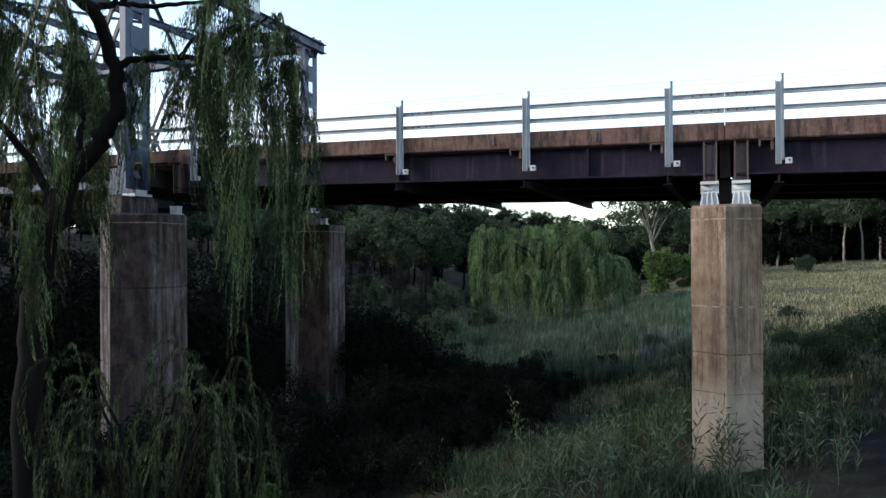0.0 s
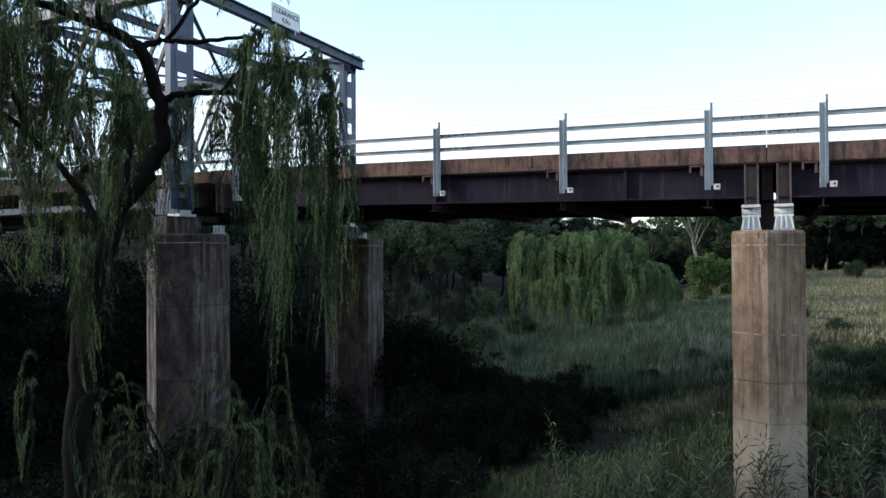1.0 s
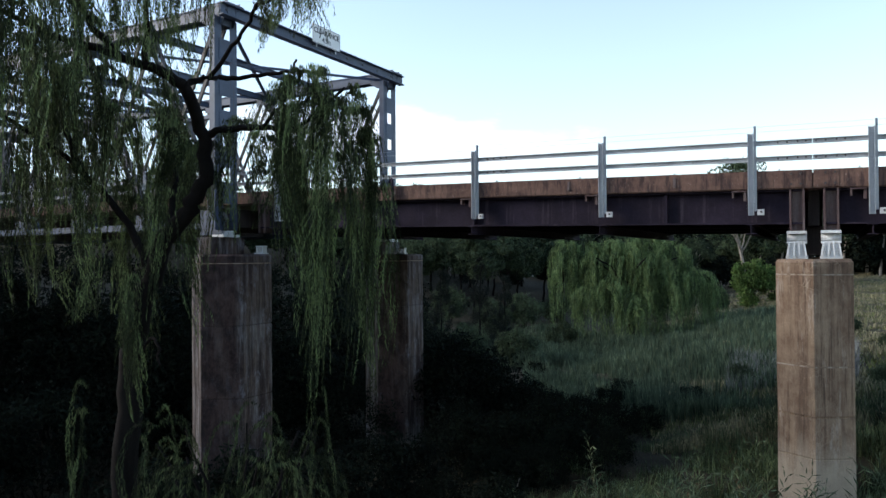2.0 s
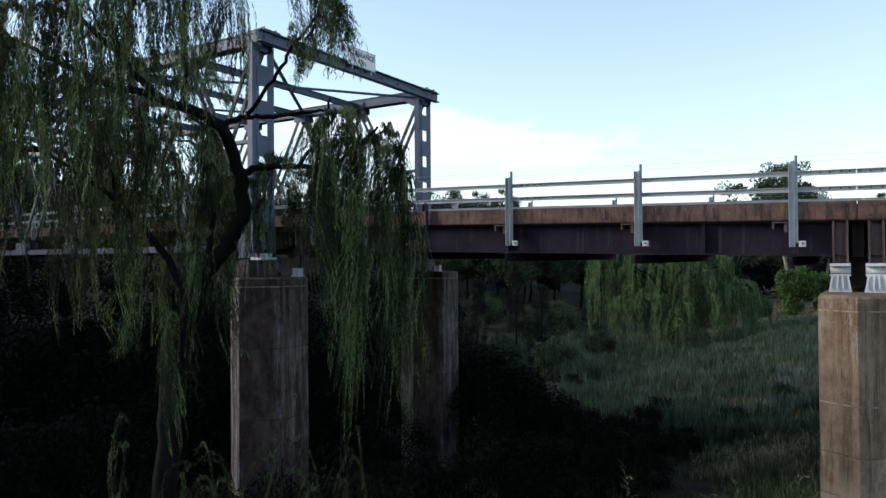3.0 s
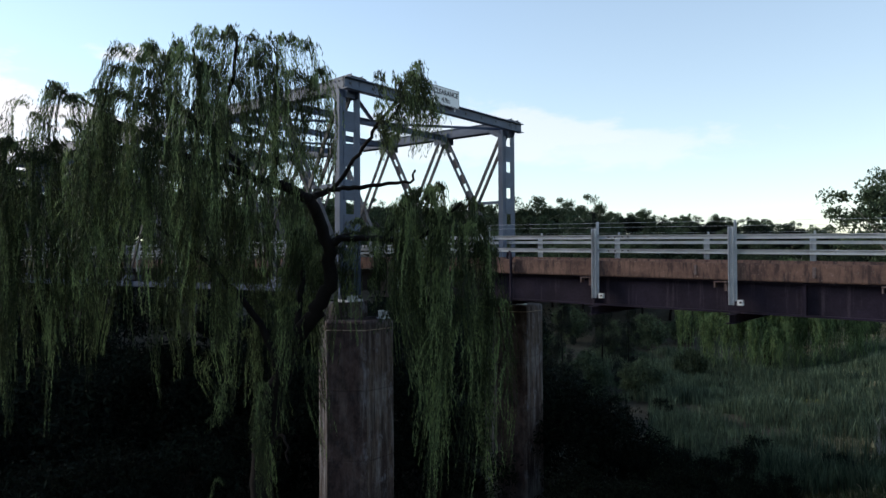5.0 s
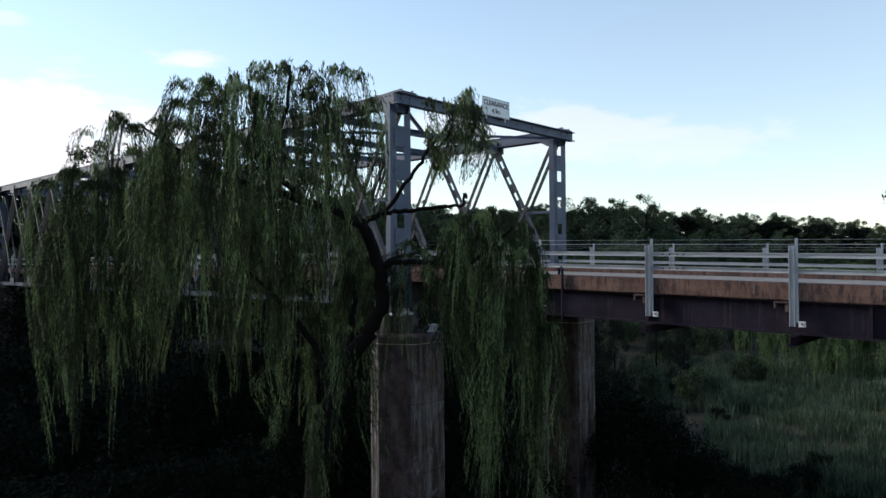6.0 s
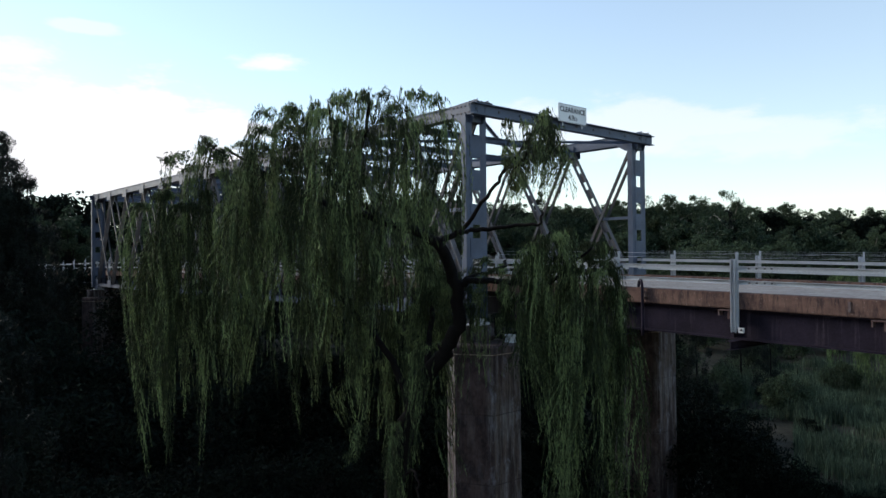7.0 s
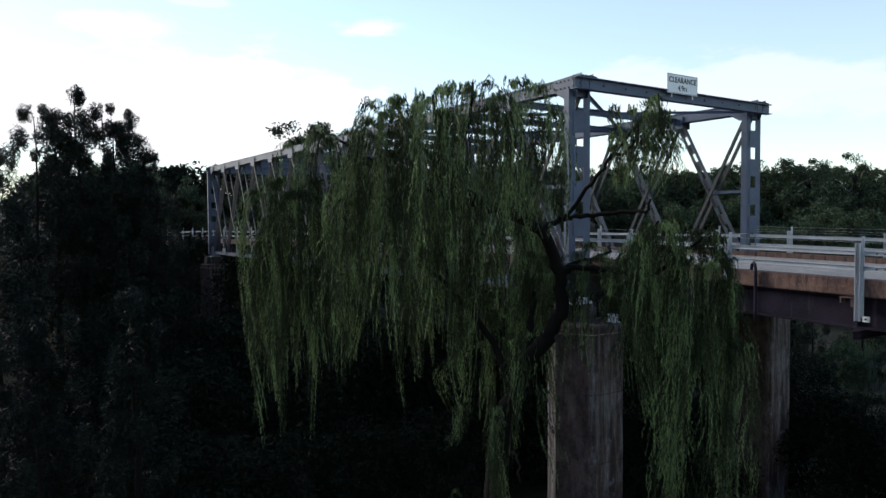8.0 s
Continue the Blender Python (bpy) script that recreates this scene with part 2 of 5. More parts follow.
# bark set far below real wood, so its colour stands for the crown's shade
BARK = stained("shade_dark_bark", (0.011, 0.009, 0.0085), (0.007, 0.006, 0.0055), (0.005, 0.004, 0.004), 0.95, 25, bump=0.9)
GUM_BARK = stained("gum_bark", (0.32, 0.29, 0.26), (0.18, 0.155, 0.13), (0.08, 0.065, 0.055), 0.9, 20, bump=0.6)
# willows: strong bands paint lit shoots against shaded gaps
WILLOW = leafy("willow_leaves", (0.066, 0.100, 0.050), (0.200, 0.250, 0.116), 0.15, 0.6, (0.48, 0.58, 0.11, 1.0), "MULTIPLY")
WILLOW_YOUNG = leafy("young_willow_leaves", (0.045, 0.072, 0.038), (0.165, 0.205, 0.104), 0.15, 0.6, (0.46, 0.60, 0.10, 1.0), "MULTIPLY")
# needles far darker than real foliage; the crowns' shade is in the colour
OAK_LEAF = leafy("shade_dark_needles", (0.006, 0.009, 0.0085), (0.020, 0.025, 0.022), 0.1)
WILLOW_FAR = leafy("far_willow_leaves", (0.068, 0.118, 0.054), (0.215, 0.295, 0.140), 0.3, 0.6, (0.40, 0.58, 0.34, 1.0), "MULTIPLY")
GUM = leafy("gum_leaves", (0.030, 0.047, 0.030), (0.076, 0.100, 0.060))
# bush leaves well under real foliage tone: shade is put into the colour
DARK_LEAF = leafy("shade_dark_leaves", (0.004, 0.007, 0.006), (0.014, 0.019, 0.014), 0.08, 0.95)
SHRUB = leafy("shrub_leaves", (0.05, 0.095, 0.03), (0.13, 0.19, 0.065))
REED = leafy("reed_blades", (0.032, 0.056, 0.040), (0.160, 0.210, 0.142), 0.25)
BANK = leafy("bank_blades", (0.016, 0.030, 0.016), (0.110, 0.145, 0.080), 0.22)
FOREST = leafy("forest_leaves", (0.015, 0.027, 0.018), (0.048, 0.069, 0.042), 0.15)
GREY_REED = leafy("grey_seed_stalks", (0.14, 0.14, 0.15), (0.25, 0.25, 0.25), 0.2)
DRY = leafy("dry_grass", (0.13, 0.125, 0.08), (0.40, 0.35, 0.235), 0.25)
CANE = leafy("cane_leaves", (0.040, 0.064, 0.038), (0.150, 0.185, 0.118), 0.25)
WEED = leafy("brown_weeds", (0.055, 0.040, 0.028), (0.150, 0.115, 0.080), 0.2)
# shaded copy of the grass: the bridge's and willow's shade is in its colour
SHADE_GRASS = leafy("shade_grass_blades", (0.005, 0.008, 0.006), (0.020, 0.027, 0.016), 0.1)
GRASS = leafy("green_grass", (0.07, 0.10, 0.036), (0.19, 0.20, 0.085), 0.3)

mg, n, l, b = material("ground_soil", 0.95)
g1 = noise_node(n, l, 0.06, 6, coord="Object")
g2 = noise_node(n, l, 1.6, 6, coord="Object")
g3 = noise_node(n, l, 14.0, 4, coord="Object")
c = ramp(n, l, g1, [(0.35, (0.018, 0.02, 0.012)), (0.6, (0.05, 0.045, 0.028))])
co, sep, mr, ma = n.new("ShaderNodeTexCoord"), n.new("ShaderNodeSeparateXYZ"), n.new("ShaderNodeMapRange"), n.new("ShaderNodeMath")
l.new(co.outputs["Object"], sep.inputs["Vector"])
ma.operation, ma.inputs[1].default_value = "MULTIPLY_ADD", 0.05
l.new(sep.outputs["Y"], ma.inputs[0])
l.new(sep.outputs["X"], ma.inputs[2])
for key, value in (("From Min", 4.0), ("From Max", 15.0)):
    mr.inputs[key].default_value = value
l.new(ma.outputs["Value"], mr.inputs["Value"])
c = blend(n, l, mr.outputs["Result"], c, ramp(n, l, g1, [(0.35, (0.10, 0.095, 0.045)), (0.6, (0.22, 0.19, 0.105))]))     # drier up the hill
c = blend(n, l, 0.5, c, ramp(n, l, g2, [(0.35, (0.016, 0.013, 0.011)), (0.65, (0.065, 0.055, 0.036))]))
c = blend(n, l, 0.4, c, ramp(n, l, g3, [(0.3, (0.3, 0.3, 0.3)), (0.7, (0.7, 0.7, 0.7))]), "OVERLAY")
# the bare wet track beside the pier
du, dv, dd, mud = n.new("ShaderNodeMath"), n.new("ShaderNodeMath"), n.new("ShaderNodeVectorMath"), n.new("ShaderNodeMapRange")
for node, axis, mid, half in ((du, "X", 6.3, 3.9), (dv, "Y", 16.8, 4.9)):
    node.operation, node.inputs[1].default_value, node.inputs[2].default_value = "MULTIPLY_ADD", 1 / half, -mid / half
    l.new(sep.outputs[axis], node.inputs[0])
flat = n.new("ShaderNodeCombineXYZ")
l.new(du.outputs["Value"], flat.inputs["X"])
l.new(dv.outputs["Value"], flat.inputs["Y"])
l.new(g2, flat.inputs["Z"])
dd.operation = "LENGTH"
l.new(flat.outputs["Vector"], dd.inputs[0])
for key, value in (("From Min", 1.3), ("From Max", 1.0)):
    mud.inputs[key].default_value = value
l.new(dd.outputs["Value"], mud.inputs["Value"])
c = blend(n, l, mud.outputs["Result"], c, ramp(n, l, g2, [(0.35, (0.008, 0.007, 0.008)), (0.65, (0.018, 0.016, 0.017))]))
l.new(c, b.inputs["Base Color"])
relief(n, l, b, g3, 0.6, 0.05)
SOIL = mg


# ---- building helpers ----
def part(name, bm, mat, parent=None, label="", smooth=False):
    me = bpy.data.meshes.new(name)
    bmesh.ops.recalc_face_normals(bm, faces=bm.faces)
    bm.to_mesh(me)
    bm.free()
    me.materials.append(mat)
    if smooth:
        me.shade_smooth()
    ob = new(name, me)
    ob.parent = parent
    if label:
        tagged(ob, label)
    return ob


def thing(name, at, label, category, group="", kind=""):
    e = new(name)
    e.location = at
    e.empty_display_size = 0.2
    return tagged(e, label, category, group, kind)


def box(bm, x0, x1, y0, y1, z0, z1):
    v = [bm.verts.new(p) for p in ((x0, y0, z0), (x1, y0, z0), (x1, y1, z0), (x0, y1, z0), (x0, y0, z1), (x1, y0, z1), (x1, y1, z1), (x0, y1, z1))]
    for f in ((3, 2, 1, 0), (4, 5, 6, 7), (0, 1, 5, 4), (1, 2, 6, 5), (2, 3, 7, 6), (3, 0, 4, 7)):
        bm.faces.new([v[i] for i in f])
    return v


def bar(bm, p0, p1, rects, side=None):
    """Straight bars from p0 to p1; each rect is (u0, u1, v0, v1) across it: u along side, v square to it."""
    p0, p1 = Vector(p0), Vector(p1)
    d = (p1 - p0).normalized()
    s = Vector(side) if side else d.cross(Vector((0, 0, 1)))
    s = (s - d * s.dot(d)).normalized()
    w = s.cross(d)
    for u0, u1, v0, v1 in rects:
        q = [bm.verts.new(e + s * u + w * v) for e in (p0, p1) for u, v in ((u0, v0), (u1, v0), (u1, v1), (u0, v1))]
        for f in ((3, 2, 1, 0), (4, 5, 6, 7), (0, 1, 5, 4), (1, 2, 6, 5), (2, 3, 7, 6), (3, 0, 4, 7)):
            bm.faces.new([q[i] for i in f])


def profile(bm, p0, p1, pts, side=None):
    """One solid bar from p0 to p1 with the outline pts, (u, v) across it as in bar()."""
    p0, p1 = Vector(p0), Vector(p1)
    d = (p1 - p0).normalized()
    s = Vector(side) if side else d.cross(Vector((0, 0, 1)))
    s = (s - d * s.dot(d)).normalized()
    w = s.cross(d)
    a, c2 = ([bm.verts.new(e + s * u + w * v) for u, v in pts] for e in (p0, p1))
    bm.faces.new(a)
    bm.faces.new(c2[::-1])
    for j in range(len(pts)):
        bm.faces.new((a[j], a[(j + 1) % len(pts)], c2[(j + 1) % len(pts)], c2[j]))


def i_outline(width, height, flange=0.025, web=0.016):
    w, h, t = width / 2, height / 2, web / 2
    return [(-w, -h), (w, -h), (w, -h + flange), (t, -h + flange), (t, h - flange), (w, h - flange), (w, h), (-w, h), (-w, h - flange), (-t, h - flange), (-t, -h + flange), (-w, -h + flange)]


def c_outline(u0, u1, v0, v1, t):
    """A channel that is open towards +v."""
    return [(u0, v0), (u1, v0), (u1, v1), (u1 - t, v1), (u1 - t, v0 + t), (u0 + t, v0 + t), (u0 + t, v1), (u0, v1)]


def rod(bm, points, radii, sides=8):
    """A tapered, bending tube through points."""
    rings = []
    for i, p in enumerate(points):
        p = Vector(p)
        a, c2 = Vector(points[max(i - 1, 0)]), Vector(points[min(i + 1, len(points) - 1)])
        d = (c2 - a).normalized()
        s = d.cross(Vector((0.31, 0.94, 0.13))).normalized()
        w = d.cross(s)
        rings.append([bm.verts.new(p + (s * math.cos(k) + w * math.sin(k)) * radii[i]) for k in (2 * math.pi * j / sides for j in range(sides))])
    for a, b2 in zip(rings, rings[1:]):
        for j in range(sides):
            bm.faces.new((a[j], a[(j + 1) % sides], b2[(j + 1) % sides], b2[j]))
    bm.faces.new(rings[0][::-1])
    bm.faces.new(rings[-1])


def smooth_line(points, steps=5, wobble=0.0, rng=None):
    """A rounded line through points."""
    p = [Vector(q) for q in points]
    p = [p[0] * 2 - p[1]] + p + [p[-1] * 2 - p[-2]]
    out = []
    for i in range(1, len(p) - 2):
        for k in range(steps):
            t = k / steps
            q = 0.5 * ((2 * p[i]) + (p[i + 1] - p[i - 1]) * t + (2 * p[i - 1] - 5 * p[i] + 4 * p[i + 1] - p[i + 2]) * t * t + (3 * p[i] - p[i - 1] - 3 * p[i + 1] + p[i + 2]) * t ** 3)
            if wobble:
                q = q + Vector(rng.normal(0, wobble, 3))
            out.append(q)
    return out + [p[-2]]


def raw_mesh(name, verts, faces_quads, mat, parent=None, label=""):
    """A mesh straight from arrays of corners and of four-cornered faces."""
    me = bpy.data.meshes.new(name)
    nv, nf = len(verts), len(faces_quads)
    me.vertices.add(nv)
    me.vertices.foreach_set("co", np.asarray(verts, np.float32).ravel())
    me.loops.add(nf * 4)
    me.loops.foreach_set("vertex_index", np.asarray(faces_quads, np.int32).ravel())
    me.polygons.add(nf)
    me.polygons.foreach_set("loop_start", np.arange(0, nf * 4, 4, dtype=np.int32))
    me.update(calc_edges=True)
    me.materials.append(mat)
    ob = new(name, me)
    ob.parent = parent
    if label:
        tagged(ob, label)
    return ob


def unit(v):
    return v / (np.linalg.norm(v, axis=-1, keepdims=True) + 1e-9)


def leaves(centres, ways, length, width, rng):
    """A pointed leaf for every centre: corners and faces."""
    n2 = len(centres)
    side = unit(np.cross(ways, rng.normal(0, 1, (n2, 3))))
    L, W = np.asarray(length).reshape(-1, 1), np.asarray(width).reshape(-1, 1)
    v = np.stack([centres - ways * L / 2, centres + side * W / 2 - ways * L * 0.05, centres + ways * L / 2, centres - side * W / 2 - ways * L * 0.05], 1)
    return v.reshape(-1, 3), np.arange(n2 * 4).reshape(-1, 4)


def blades(roots, height, width, lean, rng):
    """Grass blades: two tapered pieces each, bending over."""
    n2 = len(roots)
    a = rng.uniform(0, 2 * np.pi, n2)
    out = np.stack([np.cos(a), np.sin(a), 0 * a], 1)
    side = np.stack([-np.sin(a), np.cos(a), 0 * a], 1) * (np.asarray(width).reshape(-1, 1) / 2)
    h, q = np.asarray(height).reshape(-1, 1), np.asarray(lean).reshape(-1, 1)
    up = np.array([[0, 0, 1.0]])
    mid = roots + up * h * 0.6 + out * h * q * 0.3
    tip = roots + up * h * (1 - 0.35 * q) + out * h * q
    v = np.stack([roots - side, roots + side, mid + side * 0.8, mid - side * 0.8, tip + side * 0.1, tip - side * 0.1], 1).reshape(-1, 3)
    k = np.arange(n2)[:, None] * 6
    return v, np.concatenate([k + [[0, 1, 2, 3]], k + [[3, 2, 4, 5]]], 0)


# ---- ground ----
LAND_X = np.array([-900, -160, -85, -66, -52, -40, -28, -18, -10, -2.5, 0.9, 6, 14, 30, 120, 900.0])
LAND_Z = np.array([30, 12, 6.2, 3.2, 0.6, -1.4, -2.6, -2.7, -2.2, -0.5, 0.25, 0.9, 1.4, 2.4, 5.0, 30.0])


def land(x, y):
    x, y = np.asarray(x, float), np.asarray(y, float)
    s = x + 0.05 * np.clip(y - 15, -60, 160)
    z = sum(np.interp(s + k, LAND_X, LAND_Z) for k in (-3, -1.5, 0, 1.5, 3)) / 5
    z = z + 0.12 * np.sin(x * 0.9 + 1.3 * np.sin(y * 0.5)) * np.sin(y * 0.7 + 0.6) + 0.05 * np.sin(x * 2.3 + y * 1.7)
    return z + 0.00009 * np.clip(np.abs(y) - 140, 0, 900) ** 1.6 - 0.12


def spaced(near, far, step, grow):
    a = list(np.arange(0, near, step))
    while a[-1] < far:
        step *= grow
        a.append(a[-1] + step)
    return np.array(a)


gx = spaced(40, 1500, 0.8, 1.12)
gx = np.concatenate([-gx[::-1][:-1], gx]) - 10
gy = spaced(60, 1500, 0.8, 1.12)
gy = np.concatenate([-spaced(10, 900, 1.2, 1.25)[::-1][:-1], gy])
GX, GY = np.meshgrid(gx, gy, indexing="ij")
nx, ny = GX.shape
idx = np.arange(nx * ny).reshape(nx, ny)
quads = np.stack([idx[:-1, :-1], idx[1:, :-1], idx[1:, 1:], idx[:-1, 1:]], -1).reshape(-1, 4)
ground = raw_mesh("ground", np.stack([GX, GY, land(GX, GY)], -1).reshape(-1, 3), quads, SOIL)
ground.data.shade_smooth()
tagged(ground, "sloping creek bank of dark soil and dry grass", "ground", kind="structure")

# ---- approach bridge ----
SLOPE, JOINT = -0.0203, 0.91
NEAR, FAR_Y = 15.60, 23.40                   # the two lines of rail posts
TR_L, TR_R = 15.05, 23.50                    # the two truss planes
PANEL_L, X_END = 3.075, -13.75
X_FAR = X_END - 12 * PANEL_L


def road_z(x):
    """Height of the kerb's top along the bridge."""
    if x > X_END:
        return 6.61 + SLOPE * x
    return 6.61 + SLOPE * X_END if x > X_FAR else 6.61 + SLOPE * X_END + SLOPE * (X_FAR - x) * 0.6


def sloped(bm, x0, x1, y0, y1, d0, d1):
    """A box along the bridge that keeps d0 to d1 metres from the kerb's top."""
    v = box(bm, x0, x1, y0, y1, 0, 0)
    for k in v:
        k.co.z = road_z(k.co.x) + (d0 if v.index(k) < 4 else d1)


def girder_span(x0, x1, group):
    t = thing("bridge_span", (x0, 19.5, road_z(x0) - 1.0), "rusty plate-girder bridge span with brown kerbs and steel rails", "bridge", group)
    inv = Matrix.Translation(-t.location)

    def own(name, bm, mat, label="", smooth=False):
        bm.transform(inv)
        return part(name, bm, mat, t, label, smooth)

    bm = bmesh.new()
    sloped(bm, x0, x1, 15.95, 23.05, -0.36, -0.16)
    own("deck_slab", bm, DECK, "pale brown concrete road deck")
    for ya, yb in ((15.63, 15.95), (23.05, 23.37)):
        bm = bmesh.new()
        sloped(bm, x0, x1, ya, yb, -0.36, 0.0)
        bmesh.ops.bevel(bm, geom=[e for e in bm.edges if abs(e.verts[0].co.x - e.verts[1].co.x) > 1], offset=0.02, segments=2, affect="EDGES")
        own("kerb", bm, KERB, "rust-stained brown concrete kerb")
    for yg in (15.86, 18.3, 20.7, 23.14):
        bm = bmesh.new()
        profile(bm, (x0 + 0.15, yg, road_z(x0 + 0.15) - 0.698), (x1 - 0.15, yg, road_z(x1 - 0.15) - 0.698), i_outline(0.30, 0.672, 0.036, 0.024))
        own("girder", bm, GIRDER, "dark purple-brown painted steel girder")
    # added dark plates that block the view of sky through the span ends
    for xx in (x0 + 0.3, x1 - 0.34):
        bm = bmesh.new()
        sloped(bm, xx, xx + 0.04, 16.0, 23.0, -0.98, -0.38)
        own("end_sight_block", bm, UNDER)
    bm = bmesh.new()
    for k in range(int((x1 - x0) / 1.5)):
        xx = x0 + 0.7 + 1.5 * k
        sloped(bm, xx, xx + 0.08, 15.9, 23.1, -0.62, -0.42)
    own("cross_frame", bm, UNDER)
    stops = [x for x in (-10.9, -6.3, -1.82, 4.4, 8.9) if x0 + 0.5 < x < x1 - 0.5]
    for xx in stops:
        for yg, s in ((15.86, -1), (23.14, 1)):
            bm = bmesh.new()
            sloped(bm, xx - 0.03, xx + 0.03, min(yg, yg + s * 0.12), max(yg, yg + s * 0.12), -1.0, -0.40)
            own("stiffener", bm, GIRDER)
    for xx in [x for x in (-10.7, -8.43, -6.15, -3.88, -1.62, 3.0, 5.27, 7.55, 9.8) if x0 + 0.6 < x < x1 - 0.6]:
        bm = bmesh.new()
        box(bm, xx - 0.028, xx + 0.028, 15.616, 15.629, road_z(xx) - 0.27, road_z(xx) - 0.06)
        box(bm, xx - 0.02, xx + 0.02, 15.596, 15.616, road_z(xx) - 0.25, road_z(xx) - 0.21)
        box(bm, xx - 0.02, xx + 0.02, 15.596, 15.616, road_z(xx) - 0.12, road_z(xx) - 0.08)
        own("kerb_clip", bm, RED_STEEL, "small rusty bolted clip on the kerb face")
    for xx in (x0 + 0.29, x1 - 0.27):
        for yg, s in ((15.86, -1), (23.14, 1)):
            bm = bmesh.new()
            zt, zb = road_z(xx) - 0.365, road_z(xx) - 1.16
            profile(bm, (xx, yg + s * 0.06, zb), (xx, yg + s * 0.06, zt), i_outline(0.26, 0.26, 0.035, 0.024), (0, 1, 0))
            own("bearing_stiffener", bm, RED_STEEL, "dark red steel end stiffener")
            bm = bmesh.new()
            yk = 15.63 if s < 0 else 23.37
            box(bm, xx - 0.13, xx + 0.13, min(yk, yk + s * 0.012), max(yk, yk + s * 0.012), road_z(xx) - 0.33, road_z(xx) - 0.02)
            pl = own("splice_plate", bm, KERB, "weathered plate bolted over the kerb end")
            for dx in (-0.09, 0.07):
                for dz in (-0.27, -0.07):
                    bm = bmesh.new()
                    box(bm, xx + dx - 0.018, xx + dx + 0.018, min(yk + s * 0.012, yk + s * 0.03), max(yk + s * 0.012, yk + s * 0.03), road_z(xx) + dz - 0.018, road_z(xx) + dz + 0.018)
                    own("bolt", bm, BOLT).parent = pl
    return t, inv


def rail_post(t, inv, x, y, s):
    """A post of two galvanised bars at the kerb; s: the way to the outside."""
    z = road_z(x)
    bm = bmesh.new()
    ya, yb = (y - 0.06, y + 0.0) if s < 0 else (y, y + 0.06)
    profile(bm, (x - 0.115, (ya + yb) / 2, z - 0.86), (x - 0.115, (ya + yb) / 2, z + 0.74), c_outline(-0.052, 0.052, -0.045, 0.04, 0.009), (1, 0, 0))
    bm.transform(inv)
    p = part("rail_post", bm, GALV, t)
    bm = bmesh.new()
    bar(bm, (x - 0.035, (ya + yb) / 2, z - 0.78), (x - 0.035, (ya + yb) / 2, z + 0.885), [(-0.022, 0.022, -0.05, -0.035), (-0.022, -0.012, -0.035, 0.0)], (1, 0, 0))
    bm.transform(inv)
    part("stake", bm, GALV, t, "thin galvanised angle bolted beside the post")
    bm = bmesh.new()
    box(bm, x, x + 0.12, ya - 0.004, yb, z - 0.86, z - 0.75)
    bm.transform(inv)
    k = part("foot_plate", bm, BEARING, p, "small pale bolted plate")
    bm = bmesh.new()
    bmesh.ops.create_cone(bm, cap_ends=True, segments=8, radius1=0.022, radius2=0.022, depth=0.03, matrix=pose(x + 0.07, (ya if s < 0 else yb) + s * 0.01, z - 0.80, 90))
    bm.transform(inv)
    part("bolt", bm, BOLT, p)


def kerb_bracket(t, inv, x):
    """A rusty bracket bolted under the kerb, just beside a post."""
    z = road_z(x) - 0.375
    bm = bmesh.new()
    box(bm, x - 0.46, x - 0.2, 15.52, 15.70, z - 0.022, z)
    box(bm, x - 0.46, x - 0.43, 15.54, 15.70, z - 0.13, z - 0.0222)
    box(bm, x - 0.25, x - 0.2, 15.56, 15.70, z - 0.2, z - 0.0222)
    bm.transform(inv)
    part("kerb_bracket", bm, RED_STEEL, t, "rusty bolted bracket under the kerb")


def needle_beam(t, inv, x):
    z = road_z(x)
    bm = bmesh.new()
    profile(bm, (x - 0.11, 15.40, z - 1.135), (x - 0.11, 23.60, z - 1.135), i_outline(0.17, 0.19, 0.014, 0.012))
    bm.transform(inv)
    part("needle_beam", bm, GIRDER, t, "small steel beam under the girders, carrying the posts")


def rails(t, inv, x0, x1, wires=True):
    for y, s in ((NEAR, -1), (FAR_Y, 1)):
        for dz in (0.495, 0.185):
            bm = bmesh.new()
            h = 0.045
            a, b2 = Vector((x0, y - s * 0.035, road_z(x0 + 0.001) + dz + h)), Vector((x1, y - s * 0.035, road_z(x1) + dz + h))
            profile(bm, a, b2, [(-0.03, -h), (0.03, -h), (0.03, -h + 0.01), (-0.02, -h + 0.01), (-0.02, h - 0.01), (0.03, h - 0.01), (0.03, h), (-0.03, h)])
            bm.transform(inv)
            part("rail", bm, GALV, t, "galvanised steel guard rail")
        if wires:
            for dz in ((0.86, 0.76) if s < 0 else (0.86, 0.76, 0.69)):
                bm = bmesh.new()
                pts = [(x0 + (x1 - x0) * k / 12, y, road_z(x0 + (x1 - x0) * k / 12 + 0.001) + dz) for k in range(13)]
                rod(bm, pts, [0.0022] * 13, 4)
                bm.transform(inv)
                part("wire", bm, GALV, t)


def splice(t, inv, x):
    for dz in (0.495, 0.185):
        for dx in (-0.24, -0.08, 0.1, 0.24):
            bm = bmesh.new()
            bmesh.ops.create_cone(bm, cap_ends=True, segments=8, radius1=0.016, radius2=0.016, depth=0.05, matrix=pose(x + dx, NEAR, road_z(x) + dz + 0.045, 90))
            bm.transform(inv)
            part("bolt", bm, BOLT, t)


SPAN = "girder spans of the approach"
span, inv = girder_span(X_END + 0.55, JOINT - 0.008, SPAN)
for x in (-12.15, -9.1, -6.07, -3.02, -0.05):
    for y, s in ((NEAR, -1), (FAR_Y, 1)):
        rail_post(span, inv, x, y, s)
    needle_beam(span, inv, x)
    kerb_bracket(span, inv, x)
rails(span, inv, X_END + 0.3, JOINT - 0.005)
splice(span, inv, -5.6)
